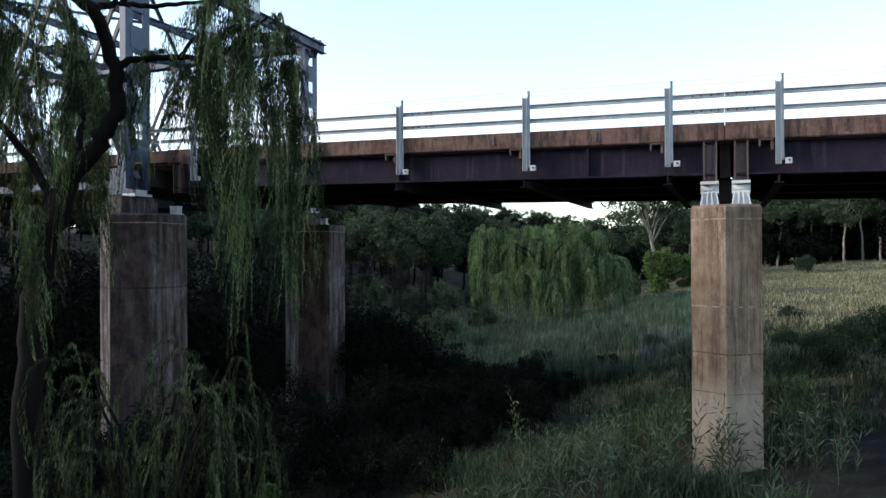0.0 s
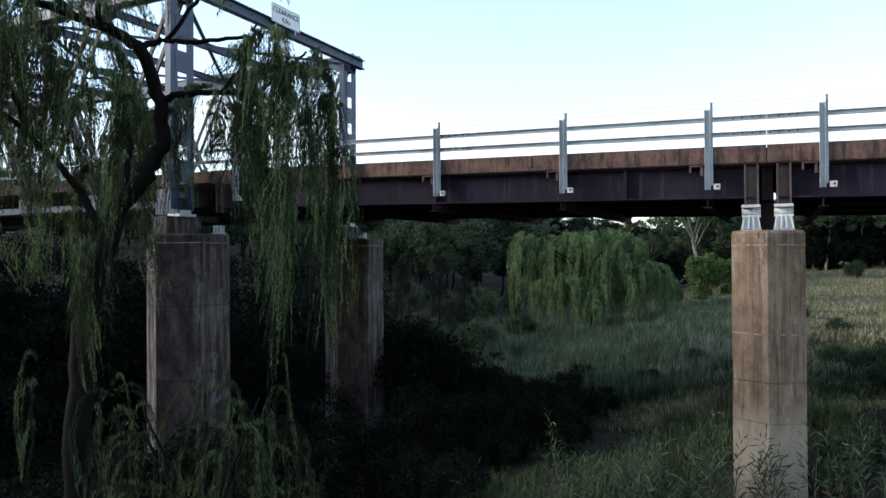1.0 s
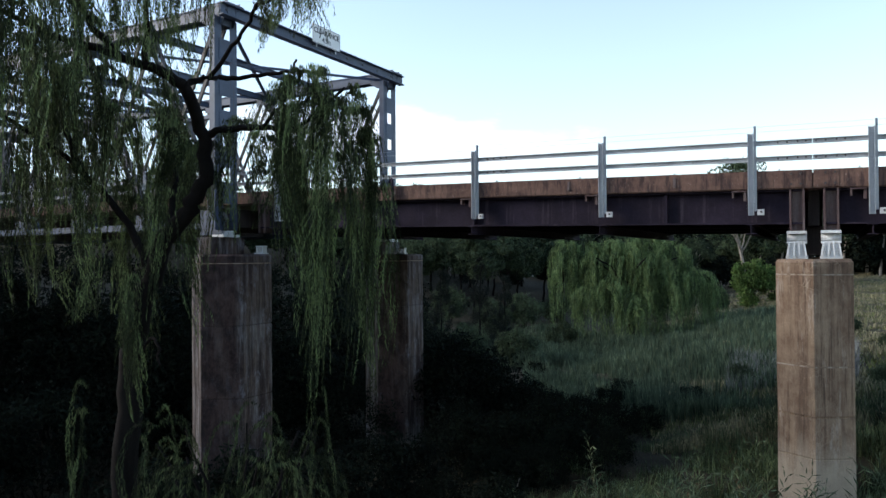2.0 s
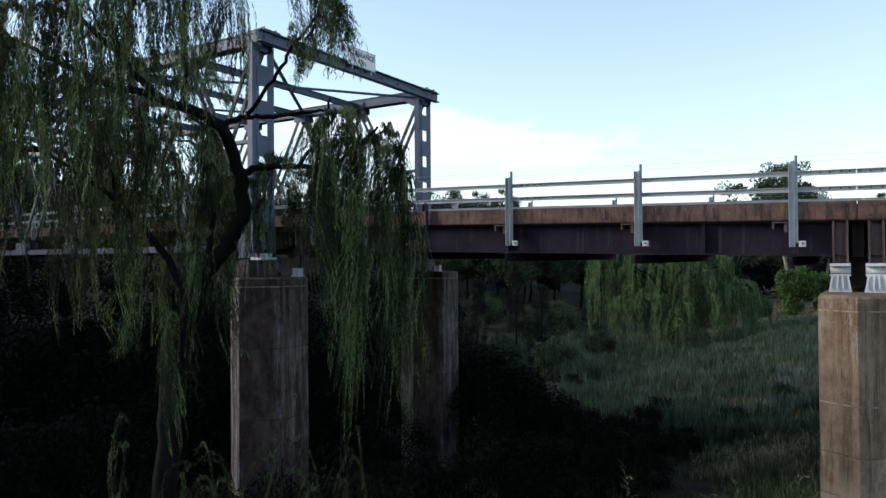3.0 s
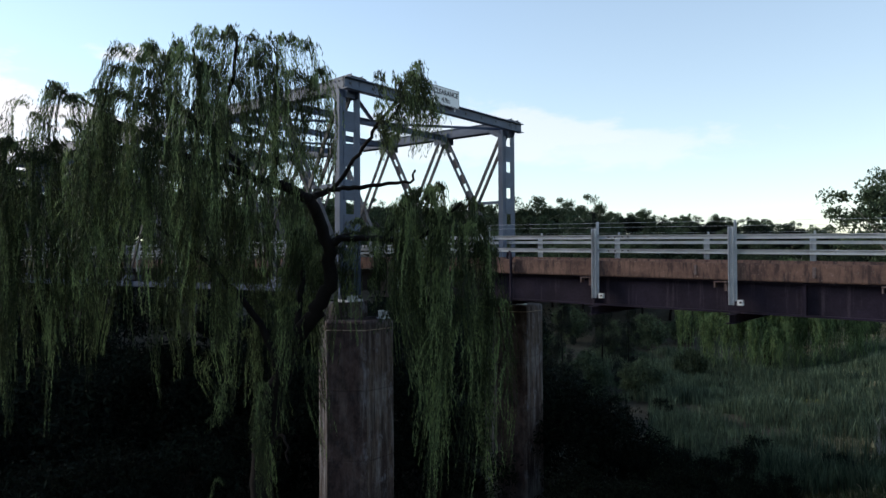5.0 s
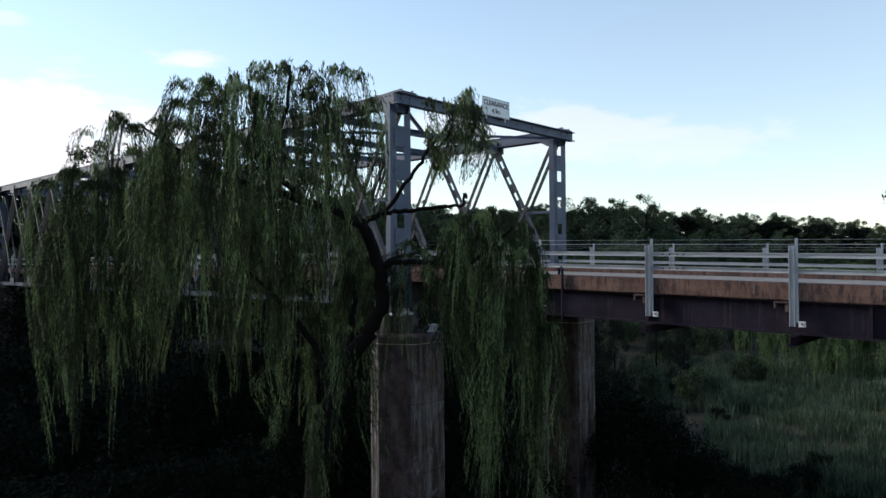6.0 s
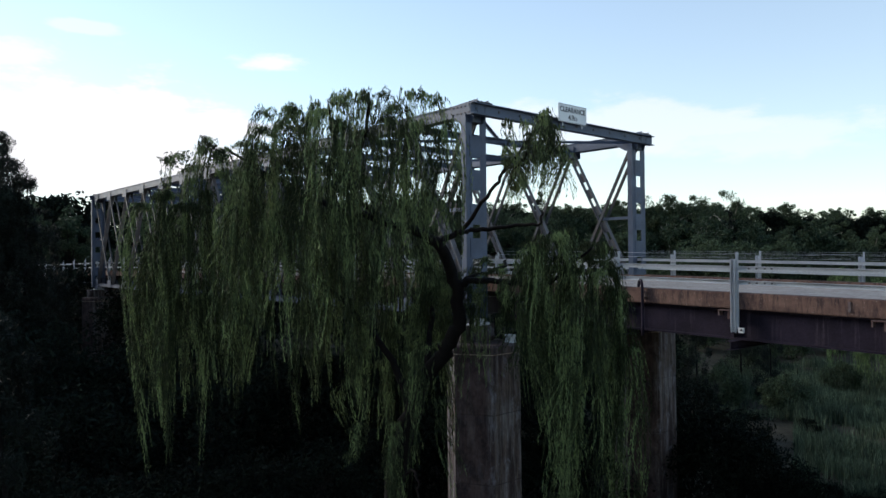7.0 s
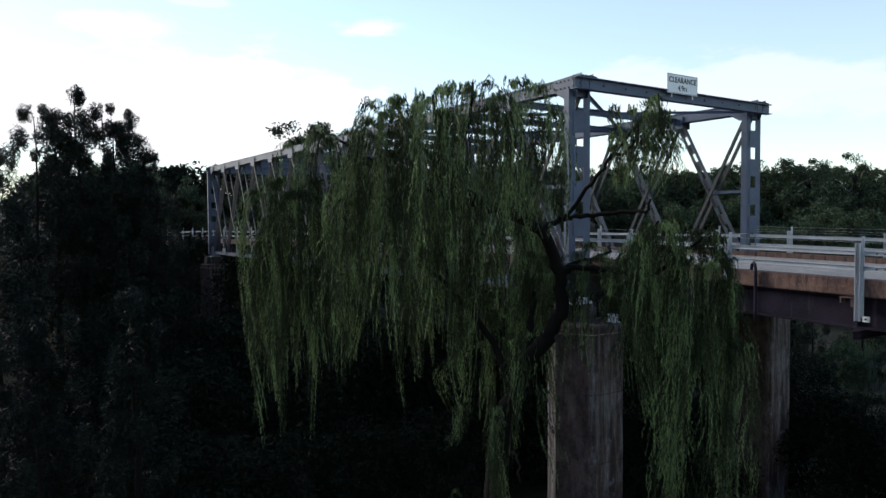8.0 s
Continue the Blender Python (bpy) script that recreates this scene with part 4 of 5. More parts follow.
# the great willow before the truss
rng = np.random.default_rng(5)
wx, wy = -9.95, 8.95
willow = thing("willow_tree", (wx, wy, float(land(wx, wy)) - 0.1), "tall weeping willow with dark leaning trunk and long hanging shoots", "tree")
CROTCH, FORK = (-8.17, 9.17, 7.05), (-8.09, 8.66, 7.82)
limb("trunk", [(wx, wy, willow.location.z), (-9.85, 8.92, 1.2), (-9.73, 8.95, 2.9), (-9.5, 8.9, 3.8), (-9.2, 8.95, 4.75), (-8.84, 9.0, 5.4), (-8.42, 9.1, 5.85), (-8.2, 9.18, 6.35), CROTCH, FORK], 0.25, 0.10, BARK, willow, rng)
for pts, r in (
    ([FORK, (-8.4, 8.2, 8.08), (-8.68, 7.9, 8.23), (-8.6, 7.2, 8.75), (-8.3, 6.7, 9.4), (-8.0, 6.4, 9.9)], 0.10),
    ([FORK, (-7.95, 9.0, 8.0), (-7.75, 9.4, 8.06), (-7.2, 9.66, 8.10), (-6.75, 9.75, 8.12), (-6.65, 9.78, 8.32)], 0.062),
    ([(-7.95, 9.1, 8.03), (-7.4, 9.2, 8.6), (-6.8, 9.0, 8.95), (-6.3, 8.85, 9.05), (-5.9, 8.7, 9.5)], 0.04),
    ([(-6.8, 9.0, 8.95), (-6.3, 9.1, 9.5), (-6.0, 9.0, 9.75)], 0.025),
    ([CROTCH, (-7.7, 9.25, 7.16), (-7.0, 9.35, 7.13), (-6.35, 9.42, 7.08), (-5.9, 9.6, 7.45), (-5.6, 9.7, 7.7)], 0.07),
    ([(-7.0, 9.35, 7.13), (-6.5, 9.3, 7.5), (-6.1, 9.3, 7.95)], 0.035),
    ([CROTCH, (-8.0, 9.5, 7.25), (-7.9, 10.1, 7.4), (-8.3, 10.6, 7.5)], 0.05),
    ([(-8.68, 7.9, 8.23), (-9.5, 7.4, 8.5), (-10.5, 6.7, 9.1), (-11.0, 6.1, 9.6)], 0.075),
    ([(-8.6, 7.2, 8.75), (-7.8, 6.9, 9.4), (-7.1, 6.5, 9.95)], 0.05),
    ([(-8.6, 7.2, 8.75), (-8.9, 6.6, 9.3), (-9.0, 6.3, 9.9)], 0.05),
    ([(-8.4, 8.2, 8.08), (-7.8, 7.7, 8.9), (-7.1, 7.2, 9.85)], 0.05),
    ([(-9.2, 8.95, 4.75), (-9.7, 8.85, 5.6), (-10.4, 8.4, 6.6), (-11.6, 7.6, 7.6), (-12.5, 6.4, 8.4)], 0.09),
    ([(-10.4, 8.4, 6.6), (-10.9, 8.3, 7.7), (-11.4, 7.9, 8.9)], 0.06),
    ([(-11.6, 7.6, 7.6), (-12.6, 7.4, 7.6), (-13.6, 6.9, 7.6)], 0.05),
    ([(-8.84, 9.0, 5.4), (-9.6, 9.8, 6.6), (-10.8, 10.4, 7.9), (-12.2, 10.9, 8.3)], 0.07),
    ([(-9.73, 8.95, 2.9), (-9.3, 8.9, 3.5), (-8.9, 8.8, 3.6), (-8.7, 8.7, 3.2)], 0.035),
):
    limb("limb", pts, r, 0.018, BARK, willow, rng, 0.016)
LOBES = (
    (-7.1, 7.2, 0.6, 10.0, 7.4, 14), (-7.1, 6.4, 0.7, 10.0, 6.9, 18), (-8.0, 6.1, 0.7, 9.8, 6.2, 18), (-8.6, 6.5, 0.8, 10.15, 5.9, 18),
    (-8.7, 5.7, 0.6, 8.7, 5.8, 12), (-9.5, 6.9, 0.9, 9.7, 5.6, 16), (-9.4, 5.9, 0.5, 8.5, 5.8, 7),
    (-11.0, 5.9, 0.65, 9.7, 4.7, 20), (-11.7, 5.5, 0.6, 9.0, 4.6, 15), (-11.9, 5.6, 0.55, 8.0, 3.4, 15), (-10.7, 6.9, 0.8, 9.2, 5.2, 14),
    (-12.6, 6.2, 0.9, 8.7, 4.4, 18), (-11.6, 7.8, 1.2, 9.2, 5.2, 22), (-13.6, 6.8, 1.0, 7.8, 4.0, 12), (-9.2, 8.3, 0.9, 9.2, 6.2, 16),
    (-10.6, 9.2, 1.0, 8.6, 5.0, 34), (-11.4, 10.0, 1.0, 8.4, 4.2, 20), (-9.9, 10.0, 0.7, 7.6, 4.6, 12), (-12.9, 9.2, 1.3, 8.0, 3.8, 15), (-12.3, 11.0, 1.2, 8.5, 4.6, 12), (-10.4, 7.9, 0.8, 6.8, 3.8, 5), (-9.9, 9.4, 0.6, 6.6, 3.4, 5),
    (-6.05, 8.85, 0.42, 9.85, 8.3, 11), (-5.75, 8.7, 0.3, 9.55, 8.2, 5), (-6.7, 9.0, 0.3, 9.3, 8.4, 4), (-6.1, 9.3, 0.45, 8.0, 4.0, 15), (-5.5, 9.6, 0.5, 7.6, 2.2, 16), (-5.35, 9.8, 0.4, 7.3, 2.6, 7), (-5.9, 9.8, 0.5, 7.9, 2.8, 14), (-6.5, 10.2, 0.5, 7.9, 4.4, 10),
    (-8.4, 10.4, 0.8, 7.5, 5.2, 17), (-9.0, 9.6, 0.6, 7.1, 5.5, 7), (-7.4, 10.1, 0.6, 7.5, 4.6, 12), (-7.9, 9.7, 0.5, 7.5, 5.0, 9), (-10.9, 9.2, 0.8, 5.6, 2.0, 7), (-8.9, 8.2, 0.5, 4.9, 1.8, 7), (-8.1, 8.4, 0.4, 6.2, 3.4, 4),
)
o, ln, ou, ids = lobes_of([(*q[:5], max(4, int(q[5] * 0.7))) for q in LOBES], 22, rng, 0.055)
v, f = hang(o, ln, ou * 0.72, 0.020, 0.080, rng, 0.15, 0.30, ids)
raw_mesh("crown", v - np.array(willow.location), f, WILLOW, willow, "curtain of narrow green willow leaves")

# a young willow in front
rng = np.random.default_rng(9)
wx, wy = -6.6, 8.3
young = thing("young_willow", (wx, wy, float(land(wx, wy)) - 0.1), "low young willow with arching leafy shoots on the bank", "tree")
for k in range(7):
    a = k * 0.9 + 0.3
    limb("stem", [(wx, wy, young.location.z), (wx + 0.5 * math.cos(a), wy + 0.5 * math.sin(a), 0.9), (wx + 1.2 * math.cos(a), wy + 1.0 * math.sin(a), 2.3)], 0.06, 0.015, BARK, young, rng, sides=6)
LOW = ((-5.0, 7.4, 0.62, 2.8, 0.3, 13), (-6.4, 7.2, 0.5, 2.6, 0.4, 9), (-7.5, 7.6, 0.42, 2.8, 0.6, 7), (-5.8, 6.7, 0.45, 2.0, 0.0, 8),
       (-4.6, 7.8, 0.45, 2.0, 0.0, 6), (-5.3, 7.1, 0.5, 2.3, 0.2, 7), (-4.8, 8.8, 0.45, 1.6, -0.4, 4), (-5.9, 9.4, 0.5, 3.0, 0.3, 4),
       (-6.8, 9.0, 0.5, 2.9, 0.6, 4), (-9.4, 7.8, 0.4, 2.9, 0.8, 3), (-4.6, 7.2, 0.5, 2.6, 0.2, 6))
o, ln, ou = [], [], []
for x, y, r, top, foot, n2 in LOW:
    m, q = int(n2 * 1.4), 4                      # shoots, and leafy strands in each
    a = np.repeat(rng.uniform(0, 6.283, m), q) + rng.normal(0, 0.05, m * q)
    out = np.repeat(rng.uniform(0.25, 1.0, m) * r * 1.3, q) * rng.uniform(0.92, 1.08, m * q)
    root = np.repeat(np.array([x, y, top - 0.25]) + rng.normal(0, 0.10, (m, 3)) - np.stack([np.zeros(m), np.zeros(m), rng.exponential(0.3, m)], 1), q, 0)
    o.append(root + rng.normal(0, 0.012, root.shape))
    ou.append(np.stack([np.cos(a) * out, np.sin(a) * out, 0 * a], 1))
    ln.append(np.repeat((top - foot) * rng.uniform(0.35, 1.0, m), q) * rng.uniform(0.7, 1.0, m * q))
o, ln, ou = np.concatenate(o), np.concatenate(ln), np.concatenate(ou)
v, f = hang(o, ln, ou, 0.018, 0.080, rng, 0.08, 0.24, np.arange(len(o)) // 4)
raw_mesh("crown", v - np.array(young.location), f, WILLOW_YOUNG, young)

# the broad willow on the far bank
rng = np.random.default_rng(12)
wx, wy = -13.5, 60.0
z0 = float(land(wx, wy))
wide = thing("weeping_willow", (wx, wy, z0 - 0.1), "broad light green weeping willow standing in the reeds", "tree")
limb("trunk", [(wx, wy, z0 - 0.1), (wx + 0.2, wy, z0 + 2.5), (wx - 0.3, wy, z0 + 5)], 0.4, 0.2, BARK, wide, rng)
for k in range(6):
    a = k * 1.05
    limb("limb", [(wx - 0.1, wy, z0 + 3.5), (wx + 1.8 * math.cos(a), wy + 1.8 * math.sin(a), z0 + 6), (wx + 4 * math.cos(a), wy + 3.5 * math.sin(a), z0 + 7)], 0.16, 0.04, BARK, wide, rng, sides=6)
WIDE = ((-19.0, 60, 1.1, z0 + 8.7, z0 + 0.5, 24), (-17.2, 60.2, 1.0, z0 + 8.3, z0 + 1.0, 18), (-15.0, 61, 1.4, z0 + 8.6, z0 + 3.0, 28), (-12.5, 61, 1.5, z0 + 8.9, z0 + 3.0, 30),
        (-10.2, 61, 1.3, z0 + 8.5, z0 + 2.6, 24), (-8.6, 60, 1.1, z0 + 6.2, z0 + 0.4, 22), (-7.4, 60.5, 0.7, z0 + 5.0, z0 + 0.6, 10), (-16.5, 58.5, 1.1, z0 + 4.6, z0 + 0.1, 20),
        (-14.3, 58.0, 1.2, z0 + 5.2, z0 + 0.1, 22), (-12.0, 58.2, 1.1, z0 + 4.4, z0 + 0.1, 18), (-10.3, 58.6, 0.9, z0 + 5.0, z0 + 0.1, 14), (-13.0, 63, 3.0, z0 + 7.8, z0 + 0.8, 34),
        (-13.7, 59.3, 1.5, z0 + 8.0, z0 + 1.2, 26), (-11.3, 59.6, 1.3, z0 + 7.6, z0 + 1.2, 20), (-15.8, 59.6, 1.0, z0 + 7.4, z0 + 1.0, 14))
o, ln, ou, ids = lobes_of(WIDE, 20, rng, 0.15)
v, f = hang(o, ln, ou * 1.3, 0.10, 0.27, rng, 0.2, 0.3, ids)
raw_mesh("crown", v - np.array(wide.location), f, WILLOW_FAR, wide, "light green curtain of willow leaves")


def clumps(centres, radii, per, leaf, rng, flat=0.75, droop=0.5, narrow=0.35):
    """Leaf clumps round the centres."""
    k = np.repeat(np.arange(len(centres)), per)
    d = unit(rng.normal(0, 1, (len(k), 3))) * (rng.uniform(0, 1, (len(k), 1)) ** 0.45)
    p = centres[k] + d * radii[k][:, None] * [1, 1, flat]
    w = rng.normal(0, 1, p.shape)
    w[:, 2] -= droop
    size = leaf * rng.uniform(0.6, 1.4, len(k))
    return leaves(p, unit(w), size, size * narrow, rng)


def gum_tree(seed, height, width, name="gum_tree", label="tall gum tree with pale trunk and open clumped crown", leaf=0.34, mat=None, bare=0.35, count=46):
    """A gum: pale forked trunk, rising limbs, leaf clumps at their ends."""
    rng = np.random.default_rng(seed)
    t = thing(name, (0, 0, 0), label, "tree", "trees on the far banks")
    top = height * 0.72
    bark = BARK if name == "round_tree" else GUM_BARK
    lean = rng.normal(0, 0.05, 2) * height
    limb("trunk", [(0, 0, -0.4), (lean[0] * 0.3, lean[1] * 0.3, height * 0.25), (lean[0], lean[1], height * 0.5), (lean[0] * 1.2, lean[1] * 1.2, top)], height * 0.017, height * 0.006, bark, t, rng, 0.04, 7)
    cs, rs = [], []
    for k in range(9):
        a, h = k * 2.4 + rng.uniform(-0.4, 0.4), height * rng.uniform(bare, 0.62)
        r, e = width * 0.5 * rng.uniform(0.55, 1.0), height * rng.uniform(0.5, 0.95)
        q = Vector((math.cos(a) * r + lean[0], math.sin(a) * r + lean[1], max(e, h + 0.8)))
        s = Vector((lean[0] * h / top, lean[1] * h / top, h))
        limb("limb", [s, s.lerp(q, 0.5) + Vector((0, 0, 0.06 * height)), q], height * 0.007, height * 0.002, bark, t, rng, 0.05, 5)
        for j in range(count // 9):
            cs.append(np.array(s.lerp(q, rng.uniform(0.55, 1.1))) + rng.normal(0, width * 0.09, 3))
            rs.append(width * rng.uniform(0.07, 0.15))
    for j in range(count // 5):
        cs.append(np.array([lean[0], lean[1], height * rng.uniform(0.78, 0.97)]) + rng.normal(0, width * 0.13, 3) * [1, 1, 0.4])
        rs.append(width * rng.uniform(0.07, 0.13))
    v, f = clumps(np.array(cs), np.array(rs), 130, leaf * 1.35, rng)
    raw_mesh("crown", v, f, mat or GUM, t)
    return t


def she_oak(seed, height, width):
    """A dark feathery she-oak: upright trunk and drooping needle sprays to a ragged point."""
    rng = np.random.default_rng(seed)
    t = thing("she_oak", (0, 0, 0), "dark feathery she-oak with ragged pointed crown", "tree", "dark trees beside the creek")
    limb("trunk", [(0, 0, -0.4), (0.1, 0, height * 0.4), (-0.1, 0.1, height * 0.96)], height * 0.016, 0.02, BARK, t, rng, 0.05, 6)
    cs, rs = [], []
    for k in range(72):
        h = rng.uniform(0.06, 1.0)
        a = rng.uniform(0, 6.28)
        r = width * 0.5 * (1.05 - h) ** 0.7 * rng.uniform(0.35, 1.0)
        cs.append([math.cos(a) * r, math.sin(a) * r, height * h])
        rs.append(width * rng.uniform(0.06, 0.14) * (1.15 - 0.6 * h))
    v, f = clumps(np.array(cs), np.array(rs), 240, 0.30, rng, 1.4, 0.3, 0.11)
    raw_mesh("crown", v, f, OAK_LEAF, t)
    return t


def bush(seed, height, width, mat, name, label, leaf=0.14, group="bushes on the banks", narrow=0.3):
    rng = np.random.default_rng(seed)
    t = thing(name, (0, 0, 0), label, "bush", group)
    cs, rs = [], []
    for k in range(6):
        a = k * 1.1
        q = (math.cos(a) * width * 0.3, math.sin(a) * width * 0.3, height * rng.uniform(0.5, 0.8))
        limb("stem", [(0, 0, -0.3), (q[0] * 0.4, q[1] * 0.4, height * 0.3), q], 0.03, 0.01, BARK, t, rng, 0.02, 5)
    for k in range(44):
        d = unit(rng.normal(0, 1, 3)) * rng.uniform(0.3, 1) ** 0.5
        cs.append([d[0] * width * 0.42, d[1] * width * 0.42, height * (0.48 + 0.42 * d[2])])
        rs.append(width * rng.uniform(0.10, 0.2))
    v, f = clumps(np.array(cs), np.array(rs), 130, leaf * 1.5, rng, 0.9, 0.2, narrow)
    raw_mesh("crown", v, f, mat, t)
    return t


def ray_pos(bearing, dist, sink=0.1):
    """A spot so many degrees left of the y axis, as seen from the near bank."""
    x, y = 1.0 - math.sin(radians(bearing)) * dist, 0.6 + math.cos(radians(bearing)) * dist
    return x, y, float(land(x, y)) - sink


def plant(ob, spots, rng):
    """Sets ob on the first spot and copies on the rest: (bearing, distance, size)."""
    for k, (be, di, sz) in enumerate(spots):
        x, y, z = ray_pos(be, di)
        m = Matrix.LocRotScale((x, y, z), Euler((0, 0, rng.uniform(0, 6.28))), (sz, sz, sz))
        if k == 0:
            ob.matrix_basis = m
        else:
            copy_thing(ob, Matrix.LocRotScale((x, y, z), Euler((0, 0, rng.uniform(0, 6.28))), None)).scale = (sz, sz, sz)


rng = np.random.default_rng(21)
RIDGE = [(-14 + 1.25 * k + 0.4 * math.sin(k * 2.7), 360 + 30 * math.sin(k * 1.9), 1.25 + 0.14 * math.sin(k * 3.1)) for k in range(48)]
g_a, g_b, g_c = gum_tree(31, 15, 10), gum_tree(32, 14, 9, bare=0.45), gum_tree(33, 16, 11, bare=0.3)
g_d = gum_tree(34, 18, 13, leaf=0.4, count=64)
round_a = gum_tree(35, 13, 10, "round_tree", "dark rounded broad-leaved tree in the valley", 0.4, FOREST, 0.2, 70)
round_b = gum_tree(36, 14, 11, "round_tree", "dark rounded broad-leaved tree in the valley", 0.4, GUM, 0.2, 70)
plant(g_d, [(5.3, 96, 0.97), (66, 92, 0.85), (30.5, 118, 0.9)], rng)
plant(g_b, [(-3.2, 138, 1.0), (-5.4, 142, 1.1), (-7.4, 136, 0.95), (-9.6, 140, 1.05), (-12, 142, 1.0), (-1.0, 146, 1.0), (1.6, 130, 0.9), (-15, 140, 1.1), (4.4, 120, 0.9), (63.5, 96, 0.9), (69, 88, 0.8), (58, 110, 0.72), (-4.4, 150, 1.15), (-8.6, 152, 1.1)], rng)
plant(g_a, [(9.0, 135, 0.75), (3.0, 118, 0.95), (-2.4, 158, 1.2), (-6.6, 160, 1.2), (-11, 158, 1.2), (33, 130, 0.84), (40, 128, 0.80), (47, 126, 0.76), (53, 124, 0.76), (72, 98, 0.62)], rng)
plant(g_c, [(14, 210, 0.8), (17, 190, 0.85), (11.5, 205, 0.8), (20, 180, 0.9), (35.5, 122, 0.76), (43.5, 130, 0.72), (50, 132, 0.72), (8, 190, 0.9), (28, 135, 1.0), (26, 150, 1.1), (-6, 170, 1.2)] + RIDGE[::2], rng)
plant(round_a, [(13, 128, 0.7), (15.5, 122, 0.75), (17.5, 126, 0.8), (35.5, 98, 0.68), (43, 100, 0.68), (50, 96, 0.68), (9.5, 120, 0.6), (65, 80, 0.75), (72, 74, 0.6), (20.5, 108, 1.0), (22.6, 104, 0.9), (24.5, 112, 0.95), (27, 100, 0.9), (29.5, 106, 1.0), (32, 112, 0.80), (38, 118, 0.76), (45, 116, 0.76), (56, 105, 0.68), (60, 112, 0.72), (76, 80, 0.55), (84, 84, 0.8)], rng)
plant(round_b, [(19.5 + 2.7 * k, 128 + 8 * math.sin(k * 2.2), 0.80 + 0.10 * math.sin(k * 1.3)) for k in range(17)] + [(11, 118, 0.55), (14.2, 135, 0.75), (38.5, 94, 0.65), (46.5, 98, 0.68), (54, 92, 0.65), (59, 88, 0.61), (69, 72, 0.75), (26, 84, 0.75), (31, 86, 0.61), (23.6, 92, 0.8), (19.0, 118, 0.85), (28.3, 88, 0.8), (34, 104, 0.72), (41, 112, 0.72), (48, 120, 0.76), (52, 108, 0.68), (2.0, 104, 0.7), (5.0, 112, 0.8), (-0.5, 150, 1.0), (79.5, 78, 0.6)] + RIDGE[1::2], rng)
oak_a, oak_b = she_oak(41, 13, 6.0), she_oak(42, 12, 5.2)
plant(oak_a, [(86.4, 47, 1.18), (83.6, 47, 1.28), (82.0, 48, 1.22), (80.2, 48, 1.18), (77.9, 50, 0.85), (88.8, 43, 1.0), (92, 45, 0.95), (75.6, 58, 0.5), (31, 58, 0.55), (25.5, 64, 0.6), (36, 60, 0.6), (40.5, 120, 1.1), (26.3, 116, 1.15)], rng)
# bearings from 95 up: unseen trees, added to block sun and sky light
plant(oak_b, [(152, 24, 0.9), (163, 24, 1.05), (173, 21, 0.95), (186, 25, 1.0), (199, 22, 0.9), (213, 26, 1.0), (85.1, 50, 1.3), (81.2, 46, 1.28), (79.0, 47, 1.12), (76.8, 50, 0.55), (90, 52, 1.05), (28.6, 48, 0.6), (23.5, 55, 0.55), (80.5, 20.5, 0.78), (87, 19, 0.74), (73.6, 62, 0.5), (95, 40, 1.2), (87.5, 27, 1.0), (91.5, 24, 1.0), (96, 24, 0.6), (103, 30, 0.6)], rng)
# near-black leaf colour stands in for the shade under bridge and trees
dark_bush = bush(51, 4.6, 5.0, DARK_LEAF, "dark_bush", "dense bush on the bank, its leaves darkened to stand for shade")
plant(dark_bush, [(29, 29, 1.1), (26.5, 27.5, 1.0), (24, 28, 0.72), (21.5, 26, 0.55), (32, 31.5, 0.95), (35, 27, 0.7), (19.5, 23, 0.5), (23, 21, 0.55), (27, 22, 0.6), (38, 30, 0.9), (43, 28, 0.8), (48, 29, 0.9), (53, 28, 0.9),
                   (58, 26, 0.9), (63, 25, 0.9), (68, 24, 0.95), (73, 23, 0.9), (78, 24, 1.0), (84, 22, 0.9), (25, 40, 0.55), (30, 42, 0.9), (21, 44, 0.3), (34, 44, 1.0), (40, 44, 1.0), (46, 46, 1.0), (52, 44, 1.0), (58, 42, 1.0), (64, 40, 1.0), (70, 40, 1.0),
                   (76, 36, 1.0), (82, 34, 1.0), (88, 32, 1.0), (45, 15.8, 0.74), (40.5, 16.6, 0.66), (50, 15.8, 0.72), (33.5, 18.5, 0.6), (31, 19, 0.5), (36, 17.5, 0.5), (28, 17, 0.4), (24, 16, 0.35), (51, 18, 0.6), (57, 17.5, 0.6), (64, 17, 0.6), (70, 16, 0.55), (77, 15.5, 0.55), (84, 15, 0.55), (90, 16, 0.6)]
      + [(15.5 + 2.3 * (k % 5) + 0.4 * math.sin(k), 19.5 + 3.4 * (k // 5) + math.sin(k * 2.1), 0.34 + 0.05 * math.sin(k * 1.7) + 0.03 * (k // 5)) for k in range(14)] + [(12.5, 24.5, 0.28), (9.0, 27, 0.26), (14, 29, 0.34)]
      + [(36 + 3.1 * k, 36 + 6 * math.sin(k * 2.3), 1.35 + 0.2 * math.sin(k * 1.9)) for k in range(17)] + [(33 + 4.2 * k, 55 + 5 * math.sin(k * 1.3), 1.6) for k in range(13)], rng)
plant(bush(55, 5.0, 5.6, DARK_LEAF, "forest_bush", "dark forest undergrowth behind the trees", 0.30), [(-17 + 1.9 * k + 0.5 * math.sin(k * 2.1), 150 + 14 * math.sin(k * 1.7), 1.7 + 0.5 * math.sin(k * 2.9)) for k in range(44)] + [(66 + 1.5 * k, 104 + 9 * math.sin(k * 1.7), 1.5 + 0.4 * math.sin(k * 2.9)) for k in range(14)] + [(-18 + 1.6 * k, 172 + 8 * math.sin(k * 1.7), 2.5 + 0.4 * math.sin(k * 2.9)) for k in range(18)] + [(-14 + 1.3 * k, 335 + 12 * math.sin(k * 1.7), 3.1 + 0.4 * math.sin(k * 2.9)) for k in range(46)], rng)
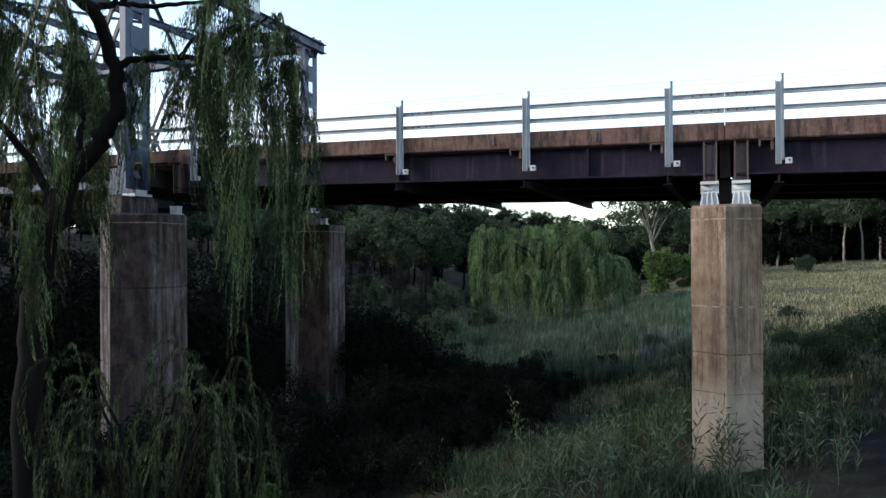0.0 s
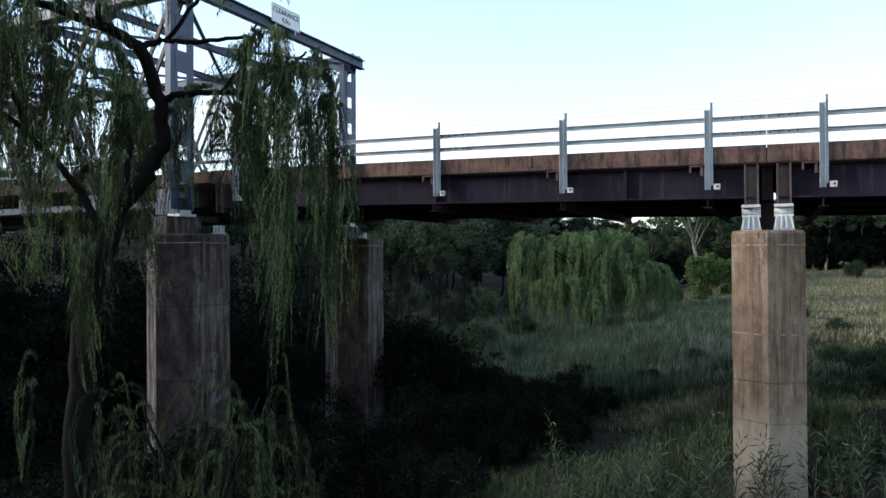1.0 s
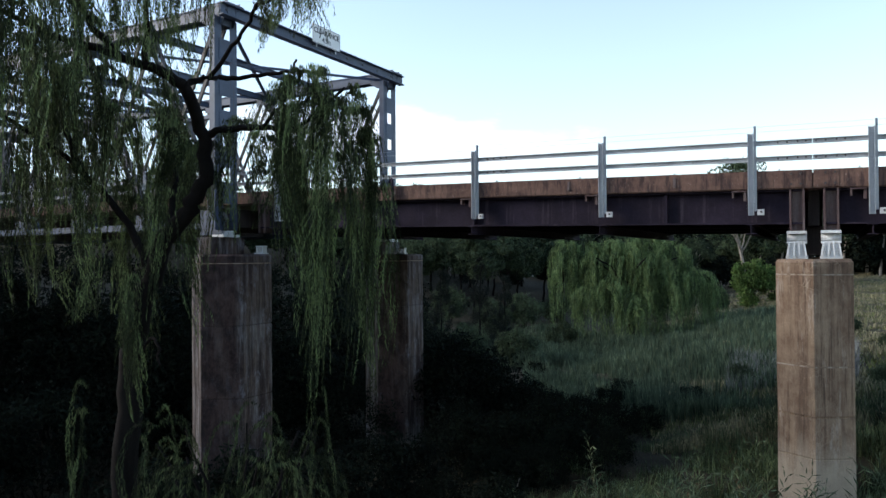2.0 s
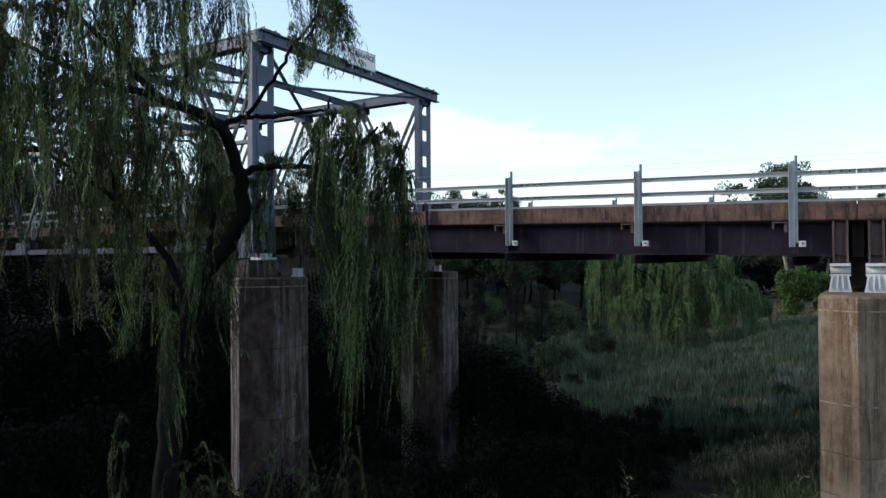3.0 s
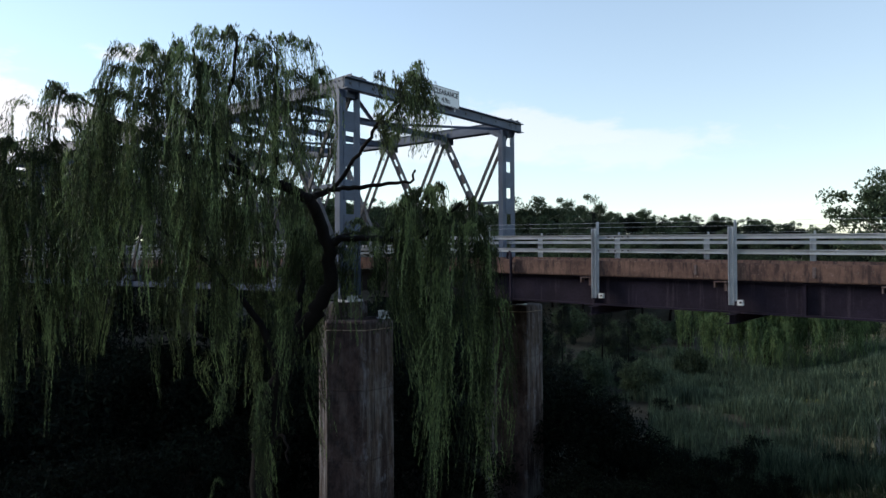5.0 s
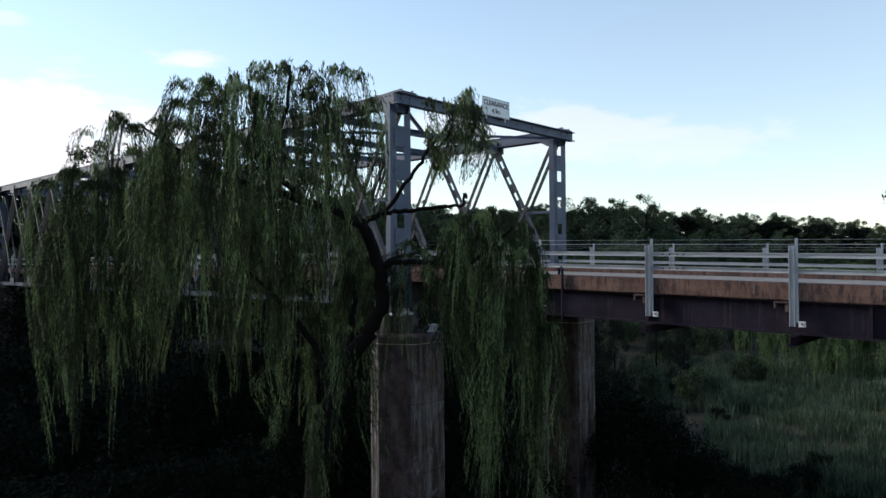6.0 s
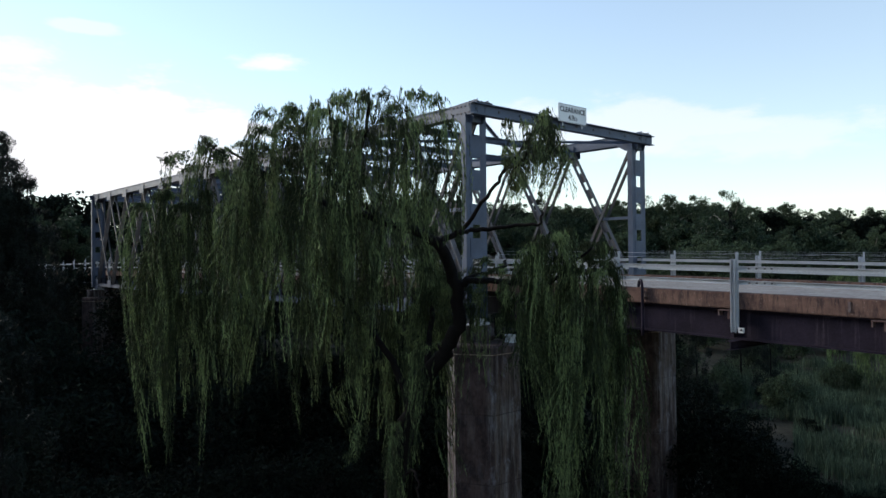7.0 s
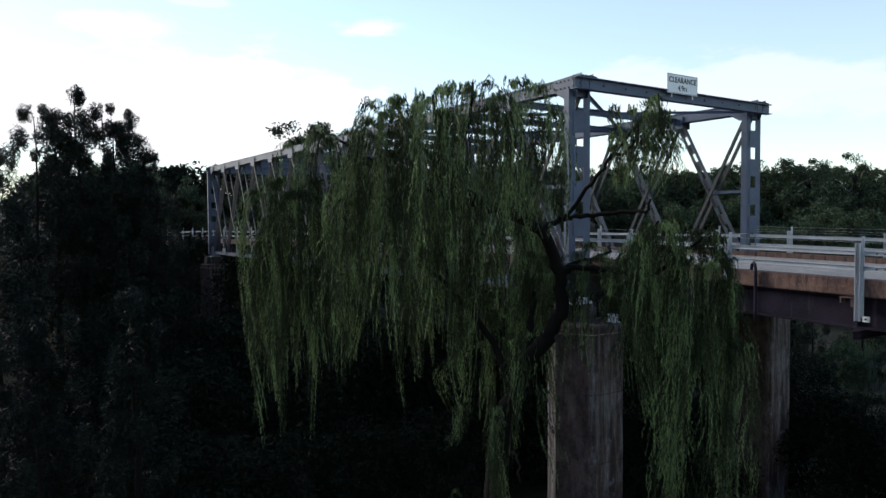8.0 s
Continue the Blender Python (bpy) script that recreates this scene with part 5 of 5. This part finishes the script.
mid_bush = bush(52, 3.2, 3.6, GUM, "green_bush", "leafy green bush on the bank")
plant(mid_bush, [(9.6, 150, 1.5), (11, 160, 1.7), (8.4, 155, 1.6), (12.6, 150, 1.5), (27, 52, 1.0), (22.5, 50, 0.9), (19, 60, 0.8), (30, 62, 1.2), (33, 56, 1.1), (24.5, 70, 1.2), (2, 84, 1.0), (7.5, 88, 1.0), (-5, 100, 0.8), (10, 100, 0.9), (22, 78, 1.3), (19.5, 84, 1.2), (28, 78, 1.4), (-1.5, 46, 0.35), (-4, 38, 0.35), (1.5, 27, 0.4), (5.5, 31, 0.35), (-5.5, 27, 0.36), (-7.6, 28, 0.42), (-3.6, 29, 0.3), (-9.4, 30, 0.46), (-6.6, 24.4, 0.28), (-10.6, 26, 0.34)], rng)
bright = bush(53, 6.0, 4.6, SHRUB, "bright_bush", "bright green leafy shrub at the meadow's edge", 0.26)
plant(bright, [(5.0, 82, 1.0), (3.6, 84, 0.8)], rng)
small = bush(54, 2.5, 0.75, SHRUB, "leafy_shrub", "small bright shrub with broad pale leaves near the water", 0.13, narrow=0.55)
plant(small, [(36.2, 10.4, 1.0), (42.8, 10.0, 0.93)], rng)

# ---- grasses, joined as stuff ----
rng = np.random.default_rng(77)


def field(n2, b0, b1, d0, d1, power=1.0):
    """Roots scattered over a sector of the bank."""
    be = np.radians(rng.uniform(b0, b1, n2))
    di = d0 + (d1 - d0) * rng.uniform(0, 1, n2) ** power
    x, y = 1.0 - np.sin(be) * di, 0.6 + np.cos(be) * di
    return np.stack([x, y, land(x, y) - 0.03], 1)


def patchy(p, scale, keep, seed):
    """Keeps the roots that fall in noisy patches."""
    q = np.sin(p[:, 0] * scale + seed) * np.sin(p[:, 1] * scale * 0.8 + seed * 2) + 0.5 * np.sin(p[:, 0] * scale * 2.3 + p[:, 1] * scale * 1.9 + seed)
    return p[q + rng.normal(0, 0.35, len(p)) > keep]


def clear_of_piers(p):
    """Keeps off the piers and the bare muddy track beside them."""
    m = ((p[:, 0] - 6.3) / 3.4) ** 2 + ((p[:, 1] - 16.8) / 4.3) ** 2 + 0.3 * np.sin(p[:, 0] * 2.3) * np.sin(p[:, 1] * 1.9) > 1 + 0.42 * rng.normal(0, 1, len(p))
    for cx, cy, rx, ry in ((0.92, 15.75, 0.68, 1.5), (0.92, 23.25, 0.68, 1.3), (-13.5, 15.1, 1.0, 1.3), (-13.5, 23.5, 1.0, 1.3)):
        m &= (np.abs(p[:, 0] - cx) > rx) | (np.abs(p[:, 1] - cy) > ry)
    return p[m]


def grass(name, label, mat, p, h0, h1, w0, w1, l0, l1):
    p = clear_of_piers(p)
    n2 = len(p)
    tall = 0.75 + 0.45 * np.sin(p[:, 0] * 0.8 + 2 * np.sin(p[:, 1] * 0.45)) * np.sin(p[:, 1] * 0.7 + 1.0)
    v, f = blades(p, rng.uniform(h0, h1, n2) * tall, rng.uniform(w0, w1, n2), rng.uniform(l0, l1, n2), rng)
    return tagged(raw_mesh(name, v, f, mat), label, "grass", kind="stuff")


grass("bank_grass", "rank green grass on the near bank", BANK, patchy(field(85000, -5, 24, 7.5, 27, 1.4), 1.7, 0.22, 1.0), 0.25, 0.95, 0.008, 0.022, 0.2, 0.9)
grass("track_grass", "dark rank grass beside the muddy track", BANK, patchy(field(26000, -17, -3, 16, 30, 1.1), 1.3, -0.1, 4.0), 0.25, 0.9, 0.01, 0.026, 0.2, 0.9)
grass("reeds", "tall blue-green reeds filling the creek bed", REED, np.concatenate([patchy(field(60000, -1, 22, 25, 58, 1.1), 0.9, -0.25, 2.0), patchy(field(42000, 3, 27, 48, 74, 1.0), 0.7, -0.6, 6.0)]), 0.7, 1.35, 0.02, 0.045, 0.08, 0.4)
grass("hill_grass", "dry pale grass on the hillside", DRY, patchy(field(130000, -16, 12, 21, 150, 1.35), 0.3, -0.45, 3.0), 0.2, 0.6, 0.015, 0.045, 0.2, 0.8)
grass("meadow_grass", "short green grass on the slope", GRASS, patchy(field(80000, -16, 12, 24, 120, 1.6), 0.4, -0.3, 5.0), 0.12, 0.4, 0.02, 0.05, 0.3, 0.9)
grass("grey_stalks", "grey seeding stalks among the reeds", GREY_REED, field(7000, -2, 6.5, 29, 38), 0.6, 1.2, 0.014, 0.025, 0.1, 0.5)
# blades coloured dark for the shade they stand in
grass("shade_grass", "grass under the bridge and willow, darkened to stand for shade", SHADE_GRASS, field(32000, 26, 92, 7, 46, 1.1), 0.2, 0.6, 0.012, 0.03, 0.2, 0.8)

grass("near_grass", "rough grass on the bank under the camera", GRASS, field(16000, -180, 180, 0.5, 11, 0.6), 0.1, 0.35, 0.008, 0.02, 0.3, 0.9)

# cane clumps with broad leaves about the near pier
canes_v = []
CANE_CLUMPS = ((9.7, 13.6, 9), (4.6, 13.3, 8), (-0.3, 13.0, 8), (-5.6, 13.4, 11), (14.1, 12.8, 8), (17.7, 11.5, 7), (21.9, 11.0, 4), (7.0, 12.0, 6))
grown = []
for be, di, many in CANE_CLUMPS:
    x, y, z = ray_pos(be, di, 0.03)
    at = np.array([x, y]) + rng.normal(0, 0.3, (many, 2))
    grown.append(np.column_stack([at, land(at[:, 0], at[:, 1]) - 0.03]))
spots = clear_of_piers(np.concatenate(grown + [field(30, -3, 18, 10, 17, 0.8)]))
for q in spots:
    h = rng.uniform(0.8, 1.6)
    m = 18
    at = np.linspace(0.2, 1.0, m)
    a = rng.uniform(0, 6.28) + np.arange(m) * 2.6 + rng.normal(0, 0.3, m)
    tilt = rng.normal(0, 0.12, 2)
    stem = q + np.stack([tilt[0] * at * h, tilt[1] * at * h, at * h], 1)
    side = np.stack([np.cos(a), np.sin(a), 0 * a], 1)
    L = rng.uniform(0.30, 0.52, m) * (1.15 - 0.45 * at)
    rise = rng.uniform(0.9, 2.2, m)
    up = unit(side + np.stack([0 * a, 0 * a, rise], 1))
    over = unit(side + np.stack([0 * a, 0 * a, rise - 1.1], 1))
    # each leaf rises from the stem and bends over at its middle
    canes_v.append(leaves(stem + up * L[:, None] * 0.27, up, L * 0.56, L * 0.075, rng))
    canes_v.append(leaves(stem + up * L[:, None] * 0.50 + over * L[:, None] * 0.26, over, L * 0.56, L * 0.07, rng))
    canes_v.append(blades(q[None], [h], [0.016], [0.12], rng))
v, f = join_arrays(canes_v)
tagged(raw_mesh("canes", v, f, CANE), "leafy canes standing round the pier's foot", "grass", kind="stuff")
dry_v = []
for q in clear_of_piers(field(70, -8, 18, 11, 16)):
    m = 26
    a = rng.uniform(0, 6.28, m)
    z = rng.uniform(0.1, 1.0, m) * rng.uniform(0.7, 1.2)
    c2 = q + np.stack([np.cos(a) * 0.12, np.sin(a) * 0.12, z], 1)
    d = np.stack([np.cos(a), np.sin(a), rng.uniform(0.2, 1.5, m)], 1)
    dry_v.append(leaves(c2, unit(d), rng.uniform(0.08, 0.2, m), rng.uniform(0.012, 0.02, m), rng))
v, f = join_arrays(dry_v)
tagged(raw_mesh("dry_weeds", v, f, WEED), "brown seeding weeds on the bank", "weeds", kind="stuff")

# a dead branch under the bridge
bx, by = -6.4, 17.0
fallen = thing("fallen_branch", (bx, by, float(land(bx, by)) - 0.02), "bare grey dead branch lying on the ground", "branch")
limb("stem", [(bx - 0.9, by, fallen.location.z + 0.05), (bx - 0.2, by + 0.1, fallen.location.z + 0.12), (bx + 0.5, by - 0.1, fallen.location.z + 0.28), (bx + 1.1, by, fallen.location.z + 0.30)], 0.045, 0.015, GUM_BARK, fallen, rng, 0.01, 6)
limb("twig", [(bx + 0.2, by, fallen.location.z + 0.2), (bx + 0.5, by + 0.2, fallen.location.z + 0.5), (bx + 0.6, by + 0.3, fallen.location.z + 0.8)], 0.02, 0.008, GUM_BARK, fallen, rng, 0.01, 5)
